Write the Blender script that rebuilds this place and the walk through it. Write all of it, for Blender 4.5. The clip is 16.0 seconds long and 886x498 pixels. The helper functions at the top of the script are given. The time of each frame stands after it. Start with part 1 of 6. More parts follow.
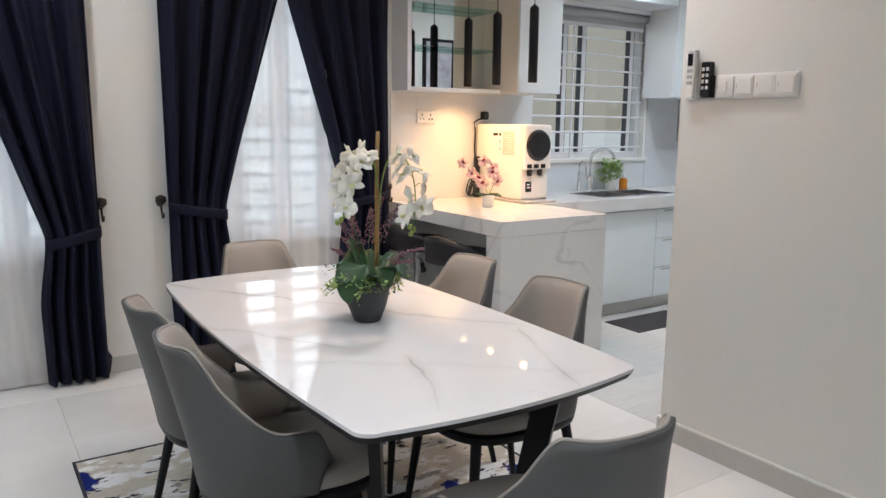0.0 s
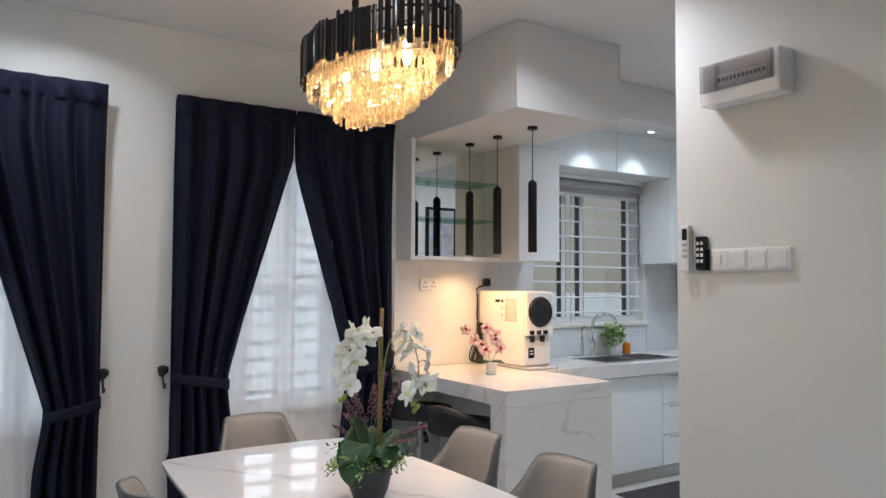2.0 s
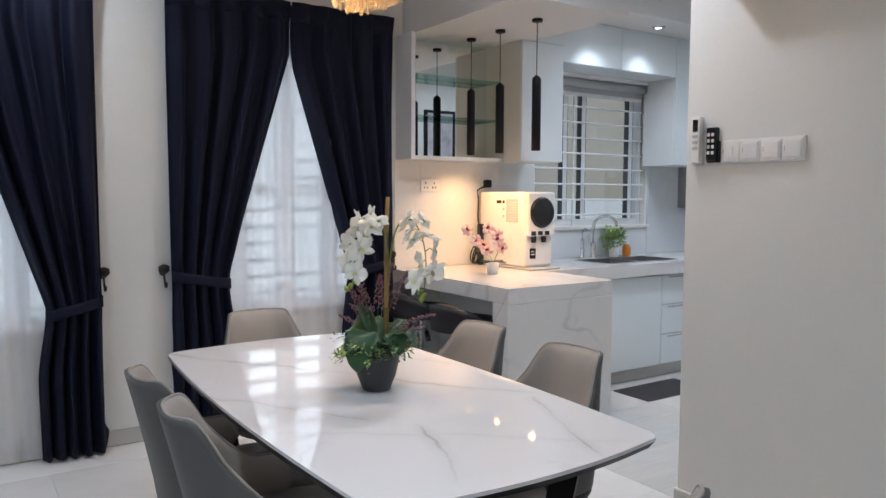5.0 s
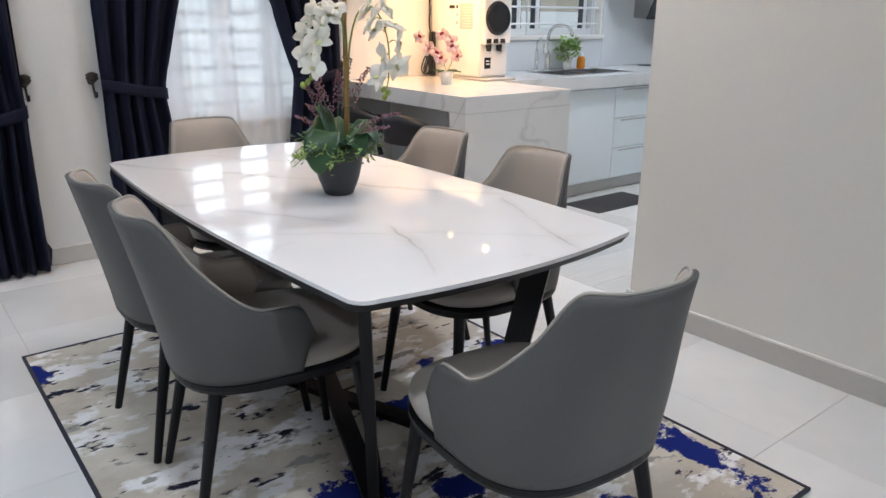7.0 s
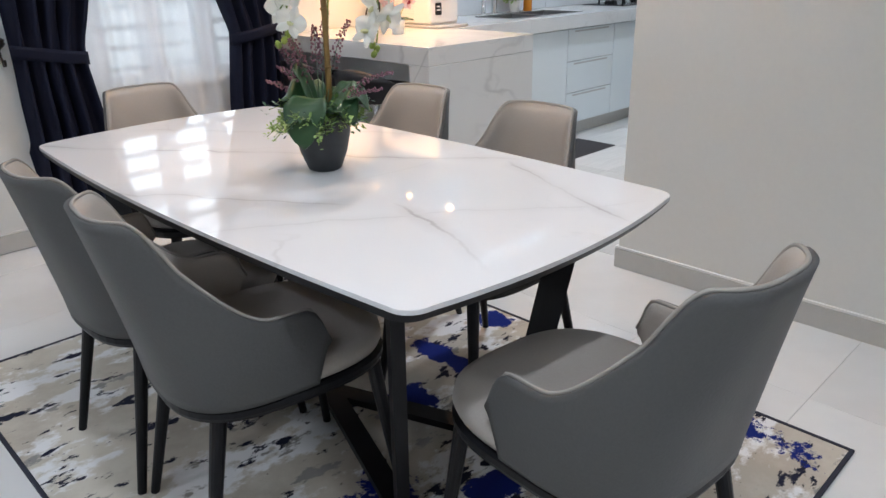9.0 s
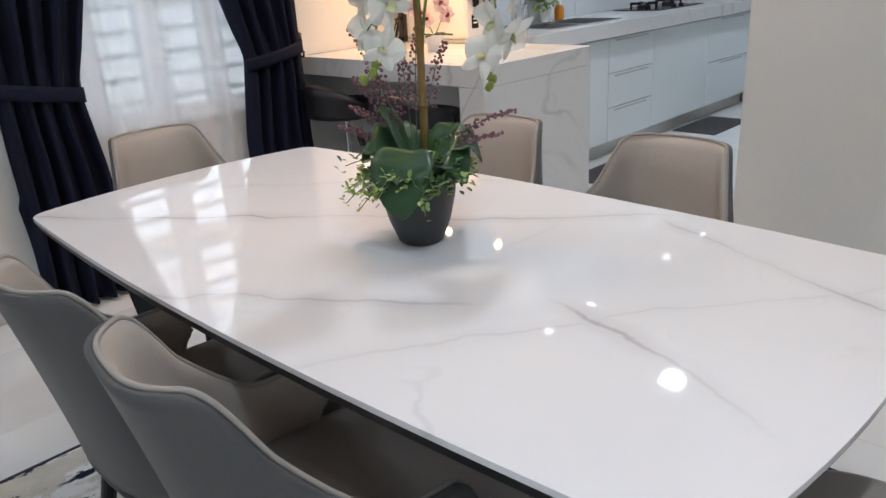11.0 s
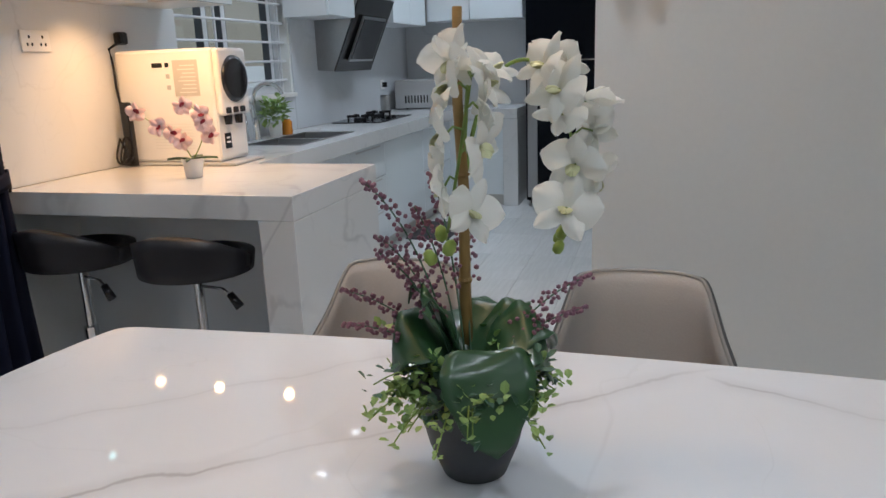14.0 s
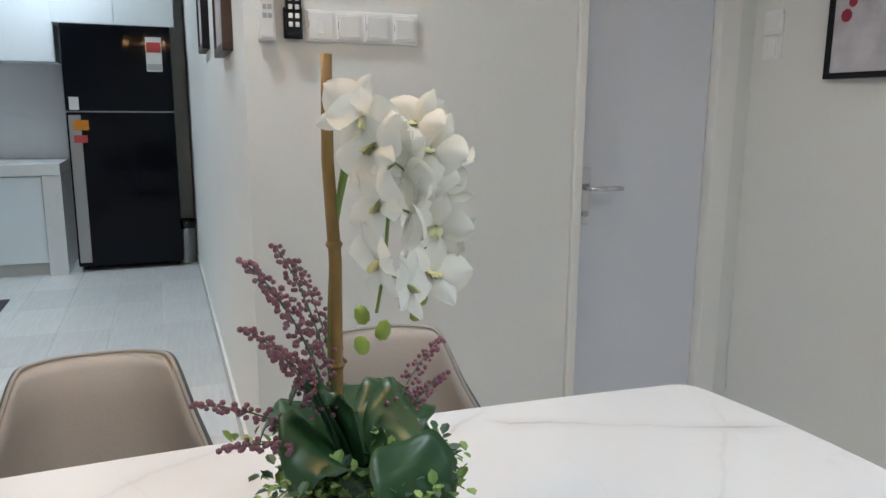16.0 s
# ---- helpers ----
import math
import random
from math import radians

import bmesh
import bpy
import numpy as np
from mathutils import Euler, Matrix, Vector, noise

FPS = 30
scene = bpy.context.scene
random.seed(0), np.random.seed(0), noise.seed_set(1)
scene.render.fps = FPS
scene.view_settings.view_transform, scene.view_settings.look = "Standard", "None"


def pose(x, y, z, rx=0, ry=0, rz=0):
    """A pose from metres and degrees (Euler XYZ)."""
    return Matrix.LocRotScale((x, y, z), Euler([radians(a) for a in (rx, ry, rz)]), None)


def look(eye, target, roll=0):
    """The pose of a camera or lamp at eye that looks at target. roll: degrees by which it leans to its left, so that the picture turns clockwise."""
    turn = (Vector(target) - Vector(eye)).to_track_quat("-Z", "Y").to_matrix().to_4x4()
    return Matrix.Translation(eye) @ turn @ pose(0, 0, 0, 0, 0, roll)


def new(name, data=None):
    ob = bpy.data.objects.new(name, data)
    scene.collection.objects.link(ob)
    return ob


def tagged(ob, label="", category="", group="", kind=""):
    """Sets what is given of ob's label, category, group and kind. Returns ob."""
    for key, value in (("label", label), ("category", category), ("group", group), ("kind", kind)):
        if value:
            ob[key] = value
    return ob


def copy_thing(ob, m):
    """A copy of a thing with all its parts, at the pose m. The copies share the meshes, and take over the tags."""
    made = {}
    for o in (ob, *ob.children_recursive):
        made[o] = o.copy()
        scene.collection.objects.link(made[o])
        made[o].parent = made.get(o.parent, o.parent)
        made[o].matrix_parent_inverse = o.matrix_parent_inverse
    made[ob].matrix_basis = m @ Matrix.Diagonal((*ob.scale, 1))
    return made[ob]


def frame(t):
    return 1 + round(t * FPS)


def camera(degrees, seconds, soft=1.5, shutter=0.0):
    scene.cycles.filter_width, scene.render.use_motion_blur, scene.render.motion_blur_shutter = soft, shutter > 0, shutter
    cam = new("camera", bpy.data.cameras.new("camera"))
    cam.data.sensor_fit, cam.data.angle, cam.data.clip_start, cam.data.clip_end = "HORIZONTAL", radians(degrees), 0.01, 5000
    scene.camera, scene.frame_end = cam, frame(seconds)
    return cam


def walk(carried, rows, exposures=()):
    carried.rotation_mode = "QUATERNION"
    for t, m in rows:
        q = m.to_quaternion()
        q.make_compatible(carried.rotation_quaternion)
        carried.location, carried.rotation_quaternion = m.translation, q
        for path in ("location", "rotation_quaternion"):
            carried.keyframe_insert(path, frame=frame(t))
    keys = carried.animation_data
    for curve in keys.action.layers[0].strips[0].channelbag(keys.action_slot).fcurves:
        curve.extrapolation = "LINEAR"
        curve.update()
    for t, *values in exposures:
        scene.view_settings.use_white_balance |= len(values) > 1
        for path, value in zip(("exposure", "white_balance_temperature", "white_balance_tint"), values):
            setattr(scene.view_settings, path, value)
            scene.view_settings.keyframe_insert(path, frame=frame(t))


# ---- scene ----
cam = camera(62.4, 16.0)
PATH = [
    (0, (0.225, 0.281, 1.427), (1.313, 1.924, 1.09), 0.6),
    (0.5, (0.217, 0.277, 1.441), (1.317, 1.934, 1.232), 0.8),
    (1, (0.215, 0.273, 1.464), (1.322, 1.935, 1.36), 0.8),
    (1.5, (0.217, 0.266, 1.472), (1.321, 1.934, 1.471), 0.7),
    (2, (0.211, 0.265, 1.489), (1.305, 1.936, 1.58), 0.3),
    (2.5, (0.208, 0.265, 1.5), (1.29, 1.937, 1.68), -0.0),
    (3, (0.203, 0.272, 1.509), (1.278, 1.938, 1.769), -0.3),
    (3.5, (0.216, 0.273, 1.507), (1.287, 1.939, 1.785), -0.5),
    (4, (0.22, 0.289, 1.489), (1.303, 1.96, 1.675), -0.3),
    (4.5, (0.232, 0.316, 1.449), (1.327, 1.989, 1.476), -0.0),
    (5, (0.21, 0.333, 1.408), (1.314, 1.994, 1.26), 0.2),
    (5.2, (0.218, 0.34, 1.395), (1.318, 1.998, 1.189), 0.2),
    (7.5, (0.189, 0.506, 1.3), (1.405, 1.947, 0.633), 0.2),
    (8, (0.185, 0.572, 1.308), (1.445, 1.964, 0.617), 0.1),
    (10.5, (0.305, 1.285, 1.285), (1.643, 2.557, 0.517), -2.5),
    (11, (0.364, 1.415, 1.285), (1.694, 2.727, 0.57), -3.4),
    (11.5, (0.346, 1.529, 1.289), (1.721, 2.829, 0.641), -3.3),
    (12, (0.292, 1.681, 1.311), (1.773, 2.898, 0.741), -2.8),
    (12.5, (0.293, 1.798, 1.329), (1.886, 2.897, 0.825), -2.7),
    (13, (0.385, 1.939, 1.329), (2.066, 2.914, 0.855), -2.6),
    (13.5, (0.442, 2.051, 1.331), (2.212, 2.848, 0.851), -2.4),
    (14, (0.439, 2.221, 1.331), (2.298, 2.766, 0.835), -2.1),
    (14.5, (0.444, 2.334, 1.32), (2.363, 2.59, 0.818), -1.7),
    (15, (0.521, 2.423, 1.305), (2.459, 2.361, 0.815), -1.2),
    (15.5, (0.564, 2.518, 1.326), (2.475, 2.134, 0.877), -0.6),
    (16, (0.558, 2.657, 1.338), (2.392, 1.955, 0.965), 0.4),
]
walk(cam, [(t, look(eye, target, roll)) for t, eye, target, roll in PATH],
     [(0, 0.04, 6050, 11), (1.5, -0.12, 5950, 11), (3.2, -0.3, 5620, 10), (4, -0.3, 5580, 10), (4.5, -0.31, 5600, 10), (5, -0.18, 5750, 11), (7.5, 0.12, 5820, 10), (8, 0.12, 5820, 10), (10.5, -0.06, 5800, 10),
      (11.5, -0.18, 5880, 11), (12.5, -0.29, 5820, 11), (13.5, -0.46, 5700, 10), (14.5, -0.44, 5690, 8), (16, -0.04, 5780, 5)])

# ---- world, sun, lamps ----
world = bpy.data.worlds.new("world")
scene.world = world
world.use_nodes = True
wn = world.node_tree.nodes
sky = wn.new("ShaderNodeTexSky")
sky.sky_type, sky.sun_disc = "NISHITA", False
sky.sun_elevation, sky.sun_rotation = radians(62), radians(185)
wn["Background"].inputs[1].default_value = 0.12
world.node_tree.links.new(sky.outputs[0], wn["Background"].inputs[0])


def sun_lamp():
    d = bpy.data.lights.new("sun", "SUN")
    d.energy, d.angle, d.color = 3.0, radians(0.6), (1, 0.96, 0.9)
    o = new("sun", d)
    o.matrix_world = look((0, -10, 20), (1.0, 0, 1.2))


def area_lamp(name, loc, target, size, watts, color=(1, 1, 1), size_y=None, spread=180):
    d = bpy.data.lights.new(name, "AREA")
    d.energy, d.color, d.size, d.spread = watts, color, size, radians(spread)
    if size_y:
        d.shape, d.size_y = "RECTANGLE", size_y
    o = new(name, d)
    o.matrix_world = look(loc, target)


def spot_lamp(name, loc, target, watts, color, degrees=70, blend=0.6, radius=0.02):
    d = bpy.data.lights.new(name, "SPOT")
    d.energy, d.color, d.spot_size, d.spot_blend, d.shadow_soft_size = watts, color, radians(degrees), blend, radius
    o = new(name, d)
    o.matrix_world = look(loc, target)


def point_lamp(name, loc, watts, color, radius=0.03):
    d = bpy.data.lights.new(name, "POINT")
    d.energy, d.color, d.shadow_soft_size = watts, color, radius
    new(name, d).location = loc


WHITE, WARM, AMBER = (0.98, 0.99, 1.0), (1.0, 0.53, 0.2), (1.0, 0.54, 0.2)
# the last spot, at y 1.3, is an unseen lamp added as fill
DINING_LIGHTS = [(0.52, 4.12), (2.47, 2.76), (0.52, 1.3)]
# unseen lamps, added behind the camera to brighten walls and floor
ADDED_LIVING_LIGHTS = [(0.4, -1.2), (-1.6, 0.4), (2.2, -1.2), (-1.6, 2.8)]
KITCHEN_LIGHTS = [(4.5, 3.37), (6.97, 3.41)]
PENDANTS = [3.779, 4.14, 4.46]
sun_lamp()
for lx, ly in DINING_LIGHTS + ADDED_LIVING_LIGHTS:
    area_lamp("downlight_lamp", (lx, ly, 2.953), (lx, ly, 0), 0.13, 15 if ly in (1.3, 2.76) else 7.5 if (lx, ly) in DINING_LIGHTS else 13, WHITE, None, 146)
for lx, ly in KITCHEN_LIGHTS:
    area_lamp("downlight_lamp", (lx, ly, 2.943), (lx, ly, 0), 0.13, 14, (0.93, 0.97, 1.0), None, 140)
for lx in (4.17, 4.72, 5.9, 6.6):
    spot_lamp("bulkhead_lamp", (lx, 4.16, 2.662), (lx, 4.22, 0), 10, (0.9, 0.96, 1.0), 95)
for ly in PENDANTS:
    spot_lamp("pendant_lamp", (3.18, ly, 1.63), (3.18, ly, 0), 13 if ly > 4.3 else 20, WARM, 150, 1.0)
for ly in (2.55, 2.8, 3.05):
    point_lamp("chandelier_bulb_lamp", (1.545, ly, 2.3), 15.5, AMBER, 0.025)
for wx in (0.13, 1.92):
    area_lamp("window_daylight", (wx, 4.96, 1.6), (wx, 0, 1.2), 1.25, 23, (0.95, 0.97, 1.0), 1.8)

# ---- materials ----


def material(name, color, rough=0.5, metal=0.0, grain=0.0, scale=30.0, bump=0.0, spec=0.5, tint=None, big=1.2, coat=0.0, sheen=0.0):
    """Principled surface with variation at two scales and a fine bump."""
    m = bpy.data.materials.new(name)
    m.use_nodes = True
    n, l = m.node_tree.nodes, m.node_tree.links
    b = n["Principled BSDF"]
    b.inputs["Roughness"].default_value, b.inputs["Metallic"].default_value = rough, metal
    b.inputs["Specular IOR Level"].default_value = spec
    b.inputs["Coat Weight"].default_value = coat
    b.inputs["Sheen Weight"].default_value = sheen
    b.inputs["Base Color"].default_value = (*color, 1)
    co = n.new("ShaderNodeTexCoord")
    fine = n.new("ShaderNodeTexNoise")
    fine.inputs["Scale"].default_value, fine.inputs["Detail"].default_value = scale, 6
    l.new(co.outputs["Object"], fine.inputs["Vector"])
    if grain:
        broad = n.new("ShaderNodeTexNoise")
        broad.inputs["Scale"].default_value, broad.inputs["Detail"].default_value = big, 4
        l.new(co.outputs["Object"], broad.inputs["Vector"])
        add = n.new("ShaderNodeMath")
        add.operation = "ADD"
        l.new(fine.outputs["Fac"], add.inputs[0]), l.new(broad.outputs["Fac"], add.inputs[1])
        ramp = n.new("ShaderNodeMapRange")
        ramp.inputs["From Min"].default_value, ramp.inputs["From Max"].default_value = 0.7, 1.3
        l.new(add.outputs[0], ramp.inputs["Value"])
        mix = n.new("ShaderNodeMix")
        mix.data_type = "RGBA"
        other = tint or tuple(c * (1 - grain) for c in color)
        mix.inputs["A"].default_value, mix.inputs["B"].default_value = (*color, 1), (*other, 1)
        l.new(ramp.outputs["Result"], mix.inputs["Factor"])
        l.new(mix.outputs["Result"], b.inputs["Base Color"])
        rr = n.new("ShaderNodeMapRange")
        rr.inputs["To Min"].default_value, rr.inputs["To Max"].default_value = rough * 0.85, min(1, rough * 1.15)
        l.new(broad.outputs["Fac"], rr.inputs["Value"])
        l.new(rr.outputs["Result"], b.inputs["Roughness"])
    if bump:
        bp = n.new("ShaderNodeBump")
        bp.inputs["Strength"].default_value, bp.inputs["Distance"].default_value = bump, 0.002
        l.new(fine.outputs["Fac"], bp.inputs["Height"])
        l.new(bp.outputs["Normal"], b.inputs["Normal"])
    return m


def marble(name, base, vein, scale=1.6, rough=0.08, width=0.02, turn=0.6, dark=0.8, spec=0.5):
    """Pale marble with thin wandering veins and faint clouding."""
    m = bpy.data.materials.new(name)
    m.use_nodes = True
    n, l = m.node_tree.nodes, m.node_tree.links
    b = n["Principled BSDF"]
    b.inputs["Roughness"].default_value, b.inputs["Specular IOR Level"].default_value = rough, spec
    co = n.new("ShaderNodeTexCoord")
    mp = n.new("ShaderNodeMapping")
    mp.inputs["Rotation"].default_value, mp.inputs["Location"].default_value = (0.5, 0.3, turn), (0.35, 0.2, 0.1)
    l.new(co.outputs["Object"], mp.inputs["Vector"])
    last = None
    for k, (sc, w, amount) in enumerate(((scale, width, dark), (scale * 2.1, width * 0.6, dark * 0.45))):
        ns = n.new("ShaderNodeTexNoise")
        ns.inputs["Scale"].default_value, ns.inputs["Detail"].default_value, ns.inputs["Distortion"].default_value = sc, 5, 0.7
        ns.inputs["Roughness"].default_value = 0.42
        l.new(mp.outputs["Vector"], ns.inputs["Vector"])
        sub = n.new("ShaderNodeMath")
        sub.operation, sub.inputs[1].default_value = "SUBTRACT", 0.5 + 0.03 * k
        l.new(ns.outputs["Fac"], sub.inputs[0])
        ab = n.new("ShaderNodeMath")
        ab.operation = "ABSOLUTE"
        l.new(sub.outputs[0], ab.inputs[0])
        r = n.new("ShaderNodeMapRange")
        r.inputs["From Min"].default_value, r.inputs["From Max"].default_value = 0.0, w
        r.inputs["To Min"].default_value, r.inputs["To Max"].default_value = amount, 0.0
        r.interpolation_type = "SMOOTHSTEP"
        l.new(ab.outputs[0], r.inputs["Value"])
        patch = n.new("ShaderNodeTexNoise")
        patch.inputs["Scale"].default_value = 1.7 + k
        l.new(mp.outputs["Vector"], patch.inputs["Vector"])
        pr = n.new("ShaderNodeMapRange")
        pr.inputs["From Min"].default_value, pr.inputs["From Max"].default_value = 0.42, 0.62
        l.new(patch.outputs["Fac"], pr.inputs["Value"])
        mu = n.new("ShaderNodeMath")
        mu.operation = "MULTIPLY"
        l.new(r.outputs["Result"], mu.inputs[0]), l.new(pr.outputs["Result"], mu.inputs[1])
        if last:
            mx = n.new("ShaderNodeMath")
            mx.operation = "MAXIMUM"
            l.new(last.outputs[0], mx.inputs[0]), l.new(mu.outputs[0], mx.inputs[1])
            last = mx
        else:
            last = mu
    cl = n.new("ShaderNodeTexNoise")
    cl.inputs["Scale"].default_value, cl.inputs["Detail"].default_value = 2.3, 5
    l.new(mp.outputs["Vector"], cl.inputs["Vector"])
    cm = n.new("ShaderNodeMix")
    cm.data_type = "RGBA"
    cm.inputs["A"].default_value, cm.inputs["B"].default_value = (*base, 1), (*[c * 0.93 for c in base], 1)
    l.new(cl.outputs["Fac"], cm.inputs["Factor"])
    mix = n.new("ShaderNodeMix")
    mix.data_type = "RGBA"
    mix.inputs["B"].default_value = (*vein, 1)
    l.new(last.outputs[0], mix.inputs["Factor"]), l.new(cm.outputs["Result"], mix.inputs["A"])
    l.new(mix.outputs["Result"], b.inputs["Base Color"])
    return m


def tile_material(name, color, rough, vary=0.05, streak=0.0):
    """Glazed porcelain: each tile a little different, faint clouds and streaks."""
    m = material(name, color, rough, grain=0.06, scale=9, big=1.5)
    n, l = m.node_tree.nodes, m.node_tree.links
    b = n["Principled BSDF"]
    src = b.inputs["Base Color"].links[0].from_socket
    info = n.new("ShaderNodeObjectInfo")
    r = n.new("ShaderNodeMapRange")
    r.inputs["To Min"].default_value, r.inputs["To Max"].default_value = 1 - vary, 1 + vary
    l.new(info.outputs["Random"], r.inputs["Value"])
    hsv = n.new("ShaderNodeHueSaturation")
    l.new(r.outputs["Result"], hsv.inputs["Value"]), l.new(src, hsv.inputs["Color"])
    out = hsv.outputs["Color"]
    if streak:
        co, mp, ns = n.new("ShaderNodeTexCoord"), n.new("ShaderNodeMapping"), n.new("ShaderNodeTexNoise")
        mp.inputs["Scale"].default_value = (1.2, 16, 1)
        ns.inputs["Scale"].default_value, ns.inputs["Detail"].default_value = 3, 6
        l.new(co.outputs["Object"], mp.inputs["Vector"]), l.new(mp.outputs["Vector"], ns.inputs["Vector"])
        mx = n.new("ShaderNodeMix")
        mx.data_type, mx.blend_type = "RGBA", "MULTIPLY"
        mx.inputs["Factor"].default_value = streak
        l.new(out, mx.inputs["A"]), l.new(ns.outputs["Fac"], mx.inputs["B"])
        out = mx.outputs["Result"]
    l.new(out, b.inputs["Base Color"])
    return m


def emitter(name, color, strength):
    m = bpy.data.materials.new(name)
    m.use_nodes = True
    b = m.node_tree.nodes["Principled BSDF"]
    b.inputs["Base Color"].default_value = (*color, 1)
    b.inputs["Emission Color"].default_value, b.inputs["Emission Strength"].default_value = (*color, 1), strength
    return m


def glass_material(name, color=(1, 1, 1), rough=0.02, clear=0.85):
    """Thin pane: mostly clear with a glossy skin."""
    m = bpy.data.materials.new(name)
    m.use_nodes = True
    n, l = m.node_tree.nodes, m.node_tree.links
    t, g, mix = n.new("ShaderNodeBsdfTransparent"), n.new("ShaderNodeBsdfGlossy"), n.new("ShaderNodeMixShader")
    t.inputs["Color"].default_value, g.inputs["Roughness"].default_value = (*color, 1), rough
    mix.inputs["Fac"].default_value = 1 - clear
    l.new(t.outputs[0], mix.inputs[1]), l.new(g.outputs[0], mix.inputs[2])
    l.new(mix.outputs[0], n["Material Output"].inputs["Surface"])
    return m


def cloth_thin(name, color, clear, weave=900):
    """Thin cloth that lets light and part of the view through."""
    m = bpy.data.materials.new(name)
    m.use_nodes = True
    n, l = m.node_tree.nodes, m.node_tree.links
    tr, tl, df = n.new("ShaderNodeBsdfTransparent"), n.new("ShaderNodeBsdfTranslucent"), n.new("ShaderNodeBsdfDiffuse")
    tl.inputs["Color"].default_value, df.inputs["Color"].default_value = (*color, 1), (*color, 1)
    a, b = n.new("ShaderNodeMixShader"), n.new("ShaderNodeMixShader")
    a.inputs["Fac"].default_value = 0.45
    co, ns, mr = n.new("ShaderNodeTexCoord"), n.new("ShaderNodeTexNoise"), n.new("ShaderNodeMapRange")
    ns.inputs["Scale"].default_value = 260
    mr.inputs["To Min"].default_value, mr.inputs["To Max"].default_value = clear - 0.05, clear + 0.05
    l.new(co.outputs["Object"], ns.inputs["Vector"]), l.new(ns.outputs["Fac"], mr.inputs["Value"])
    l.new(tl.outputs[0], a.inputs[1]), l.new(df.outputs[0], a.inputs[2])
    l.new(mr.outputs["Result"], b.inputs["Fac"])
    l.new(a.outputs[0], b.inputs[1]), l.new(tr.outputs[0], b.inputs[2])
    l.new(b.outputs[0], n["Material Output"].inputs["Surface"])
    return m


def crystal_material():
    """Amber-lit cut crystal: lets the bulbs' light through, with bright facets."""
    m = bpy.data.materials.new("crystal")
    m.use_nodes = True
    n, l = m.node_tree.nodes, m.node_tree.links
    tl, gl, tr = n.new("ShaderNodeBsdfTranslucent"), n.new("ShaderNodeBsdfGlossy"), n.new("ShaderNodeBsdfTransparent")
    tl.inputs["Color"].default_value, gl.inputs["Roughness"].default_value = (0.72, 0.68, 0.58, 1), 0.05
    tr.inputs["Color"].default_value = (1, 0.93, 0.78, 1)
    a, b = n.new("ShaderNodeMixShader"), n.new("ShaderNodeMixShader")
    a.inputs["Fac"].default_value, b.inputs["Fac"].default_value = 0.55, 0.52
    l.new(tl.outputs[0], a.inputs[1]), l.new(gl.outputs[0], a.inputs[2])
    l.new(a.outputs[0], b.inputs[1]), l.new(tr.outputs[0], b.inputs[2])
    l.new(b.outputs[0], n["Material Output"].inputs["Surface"])
    return m


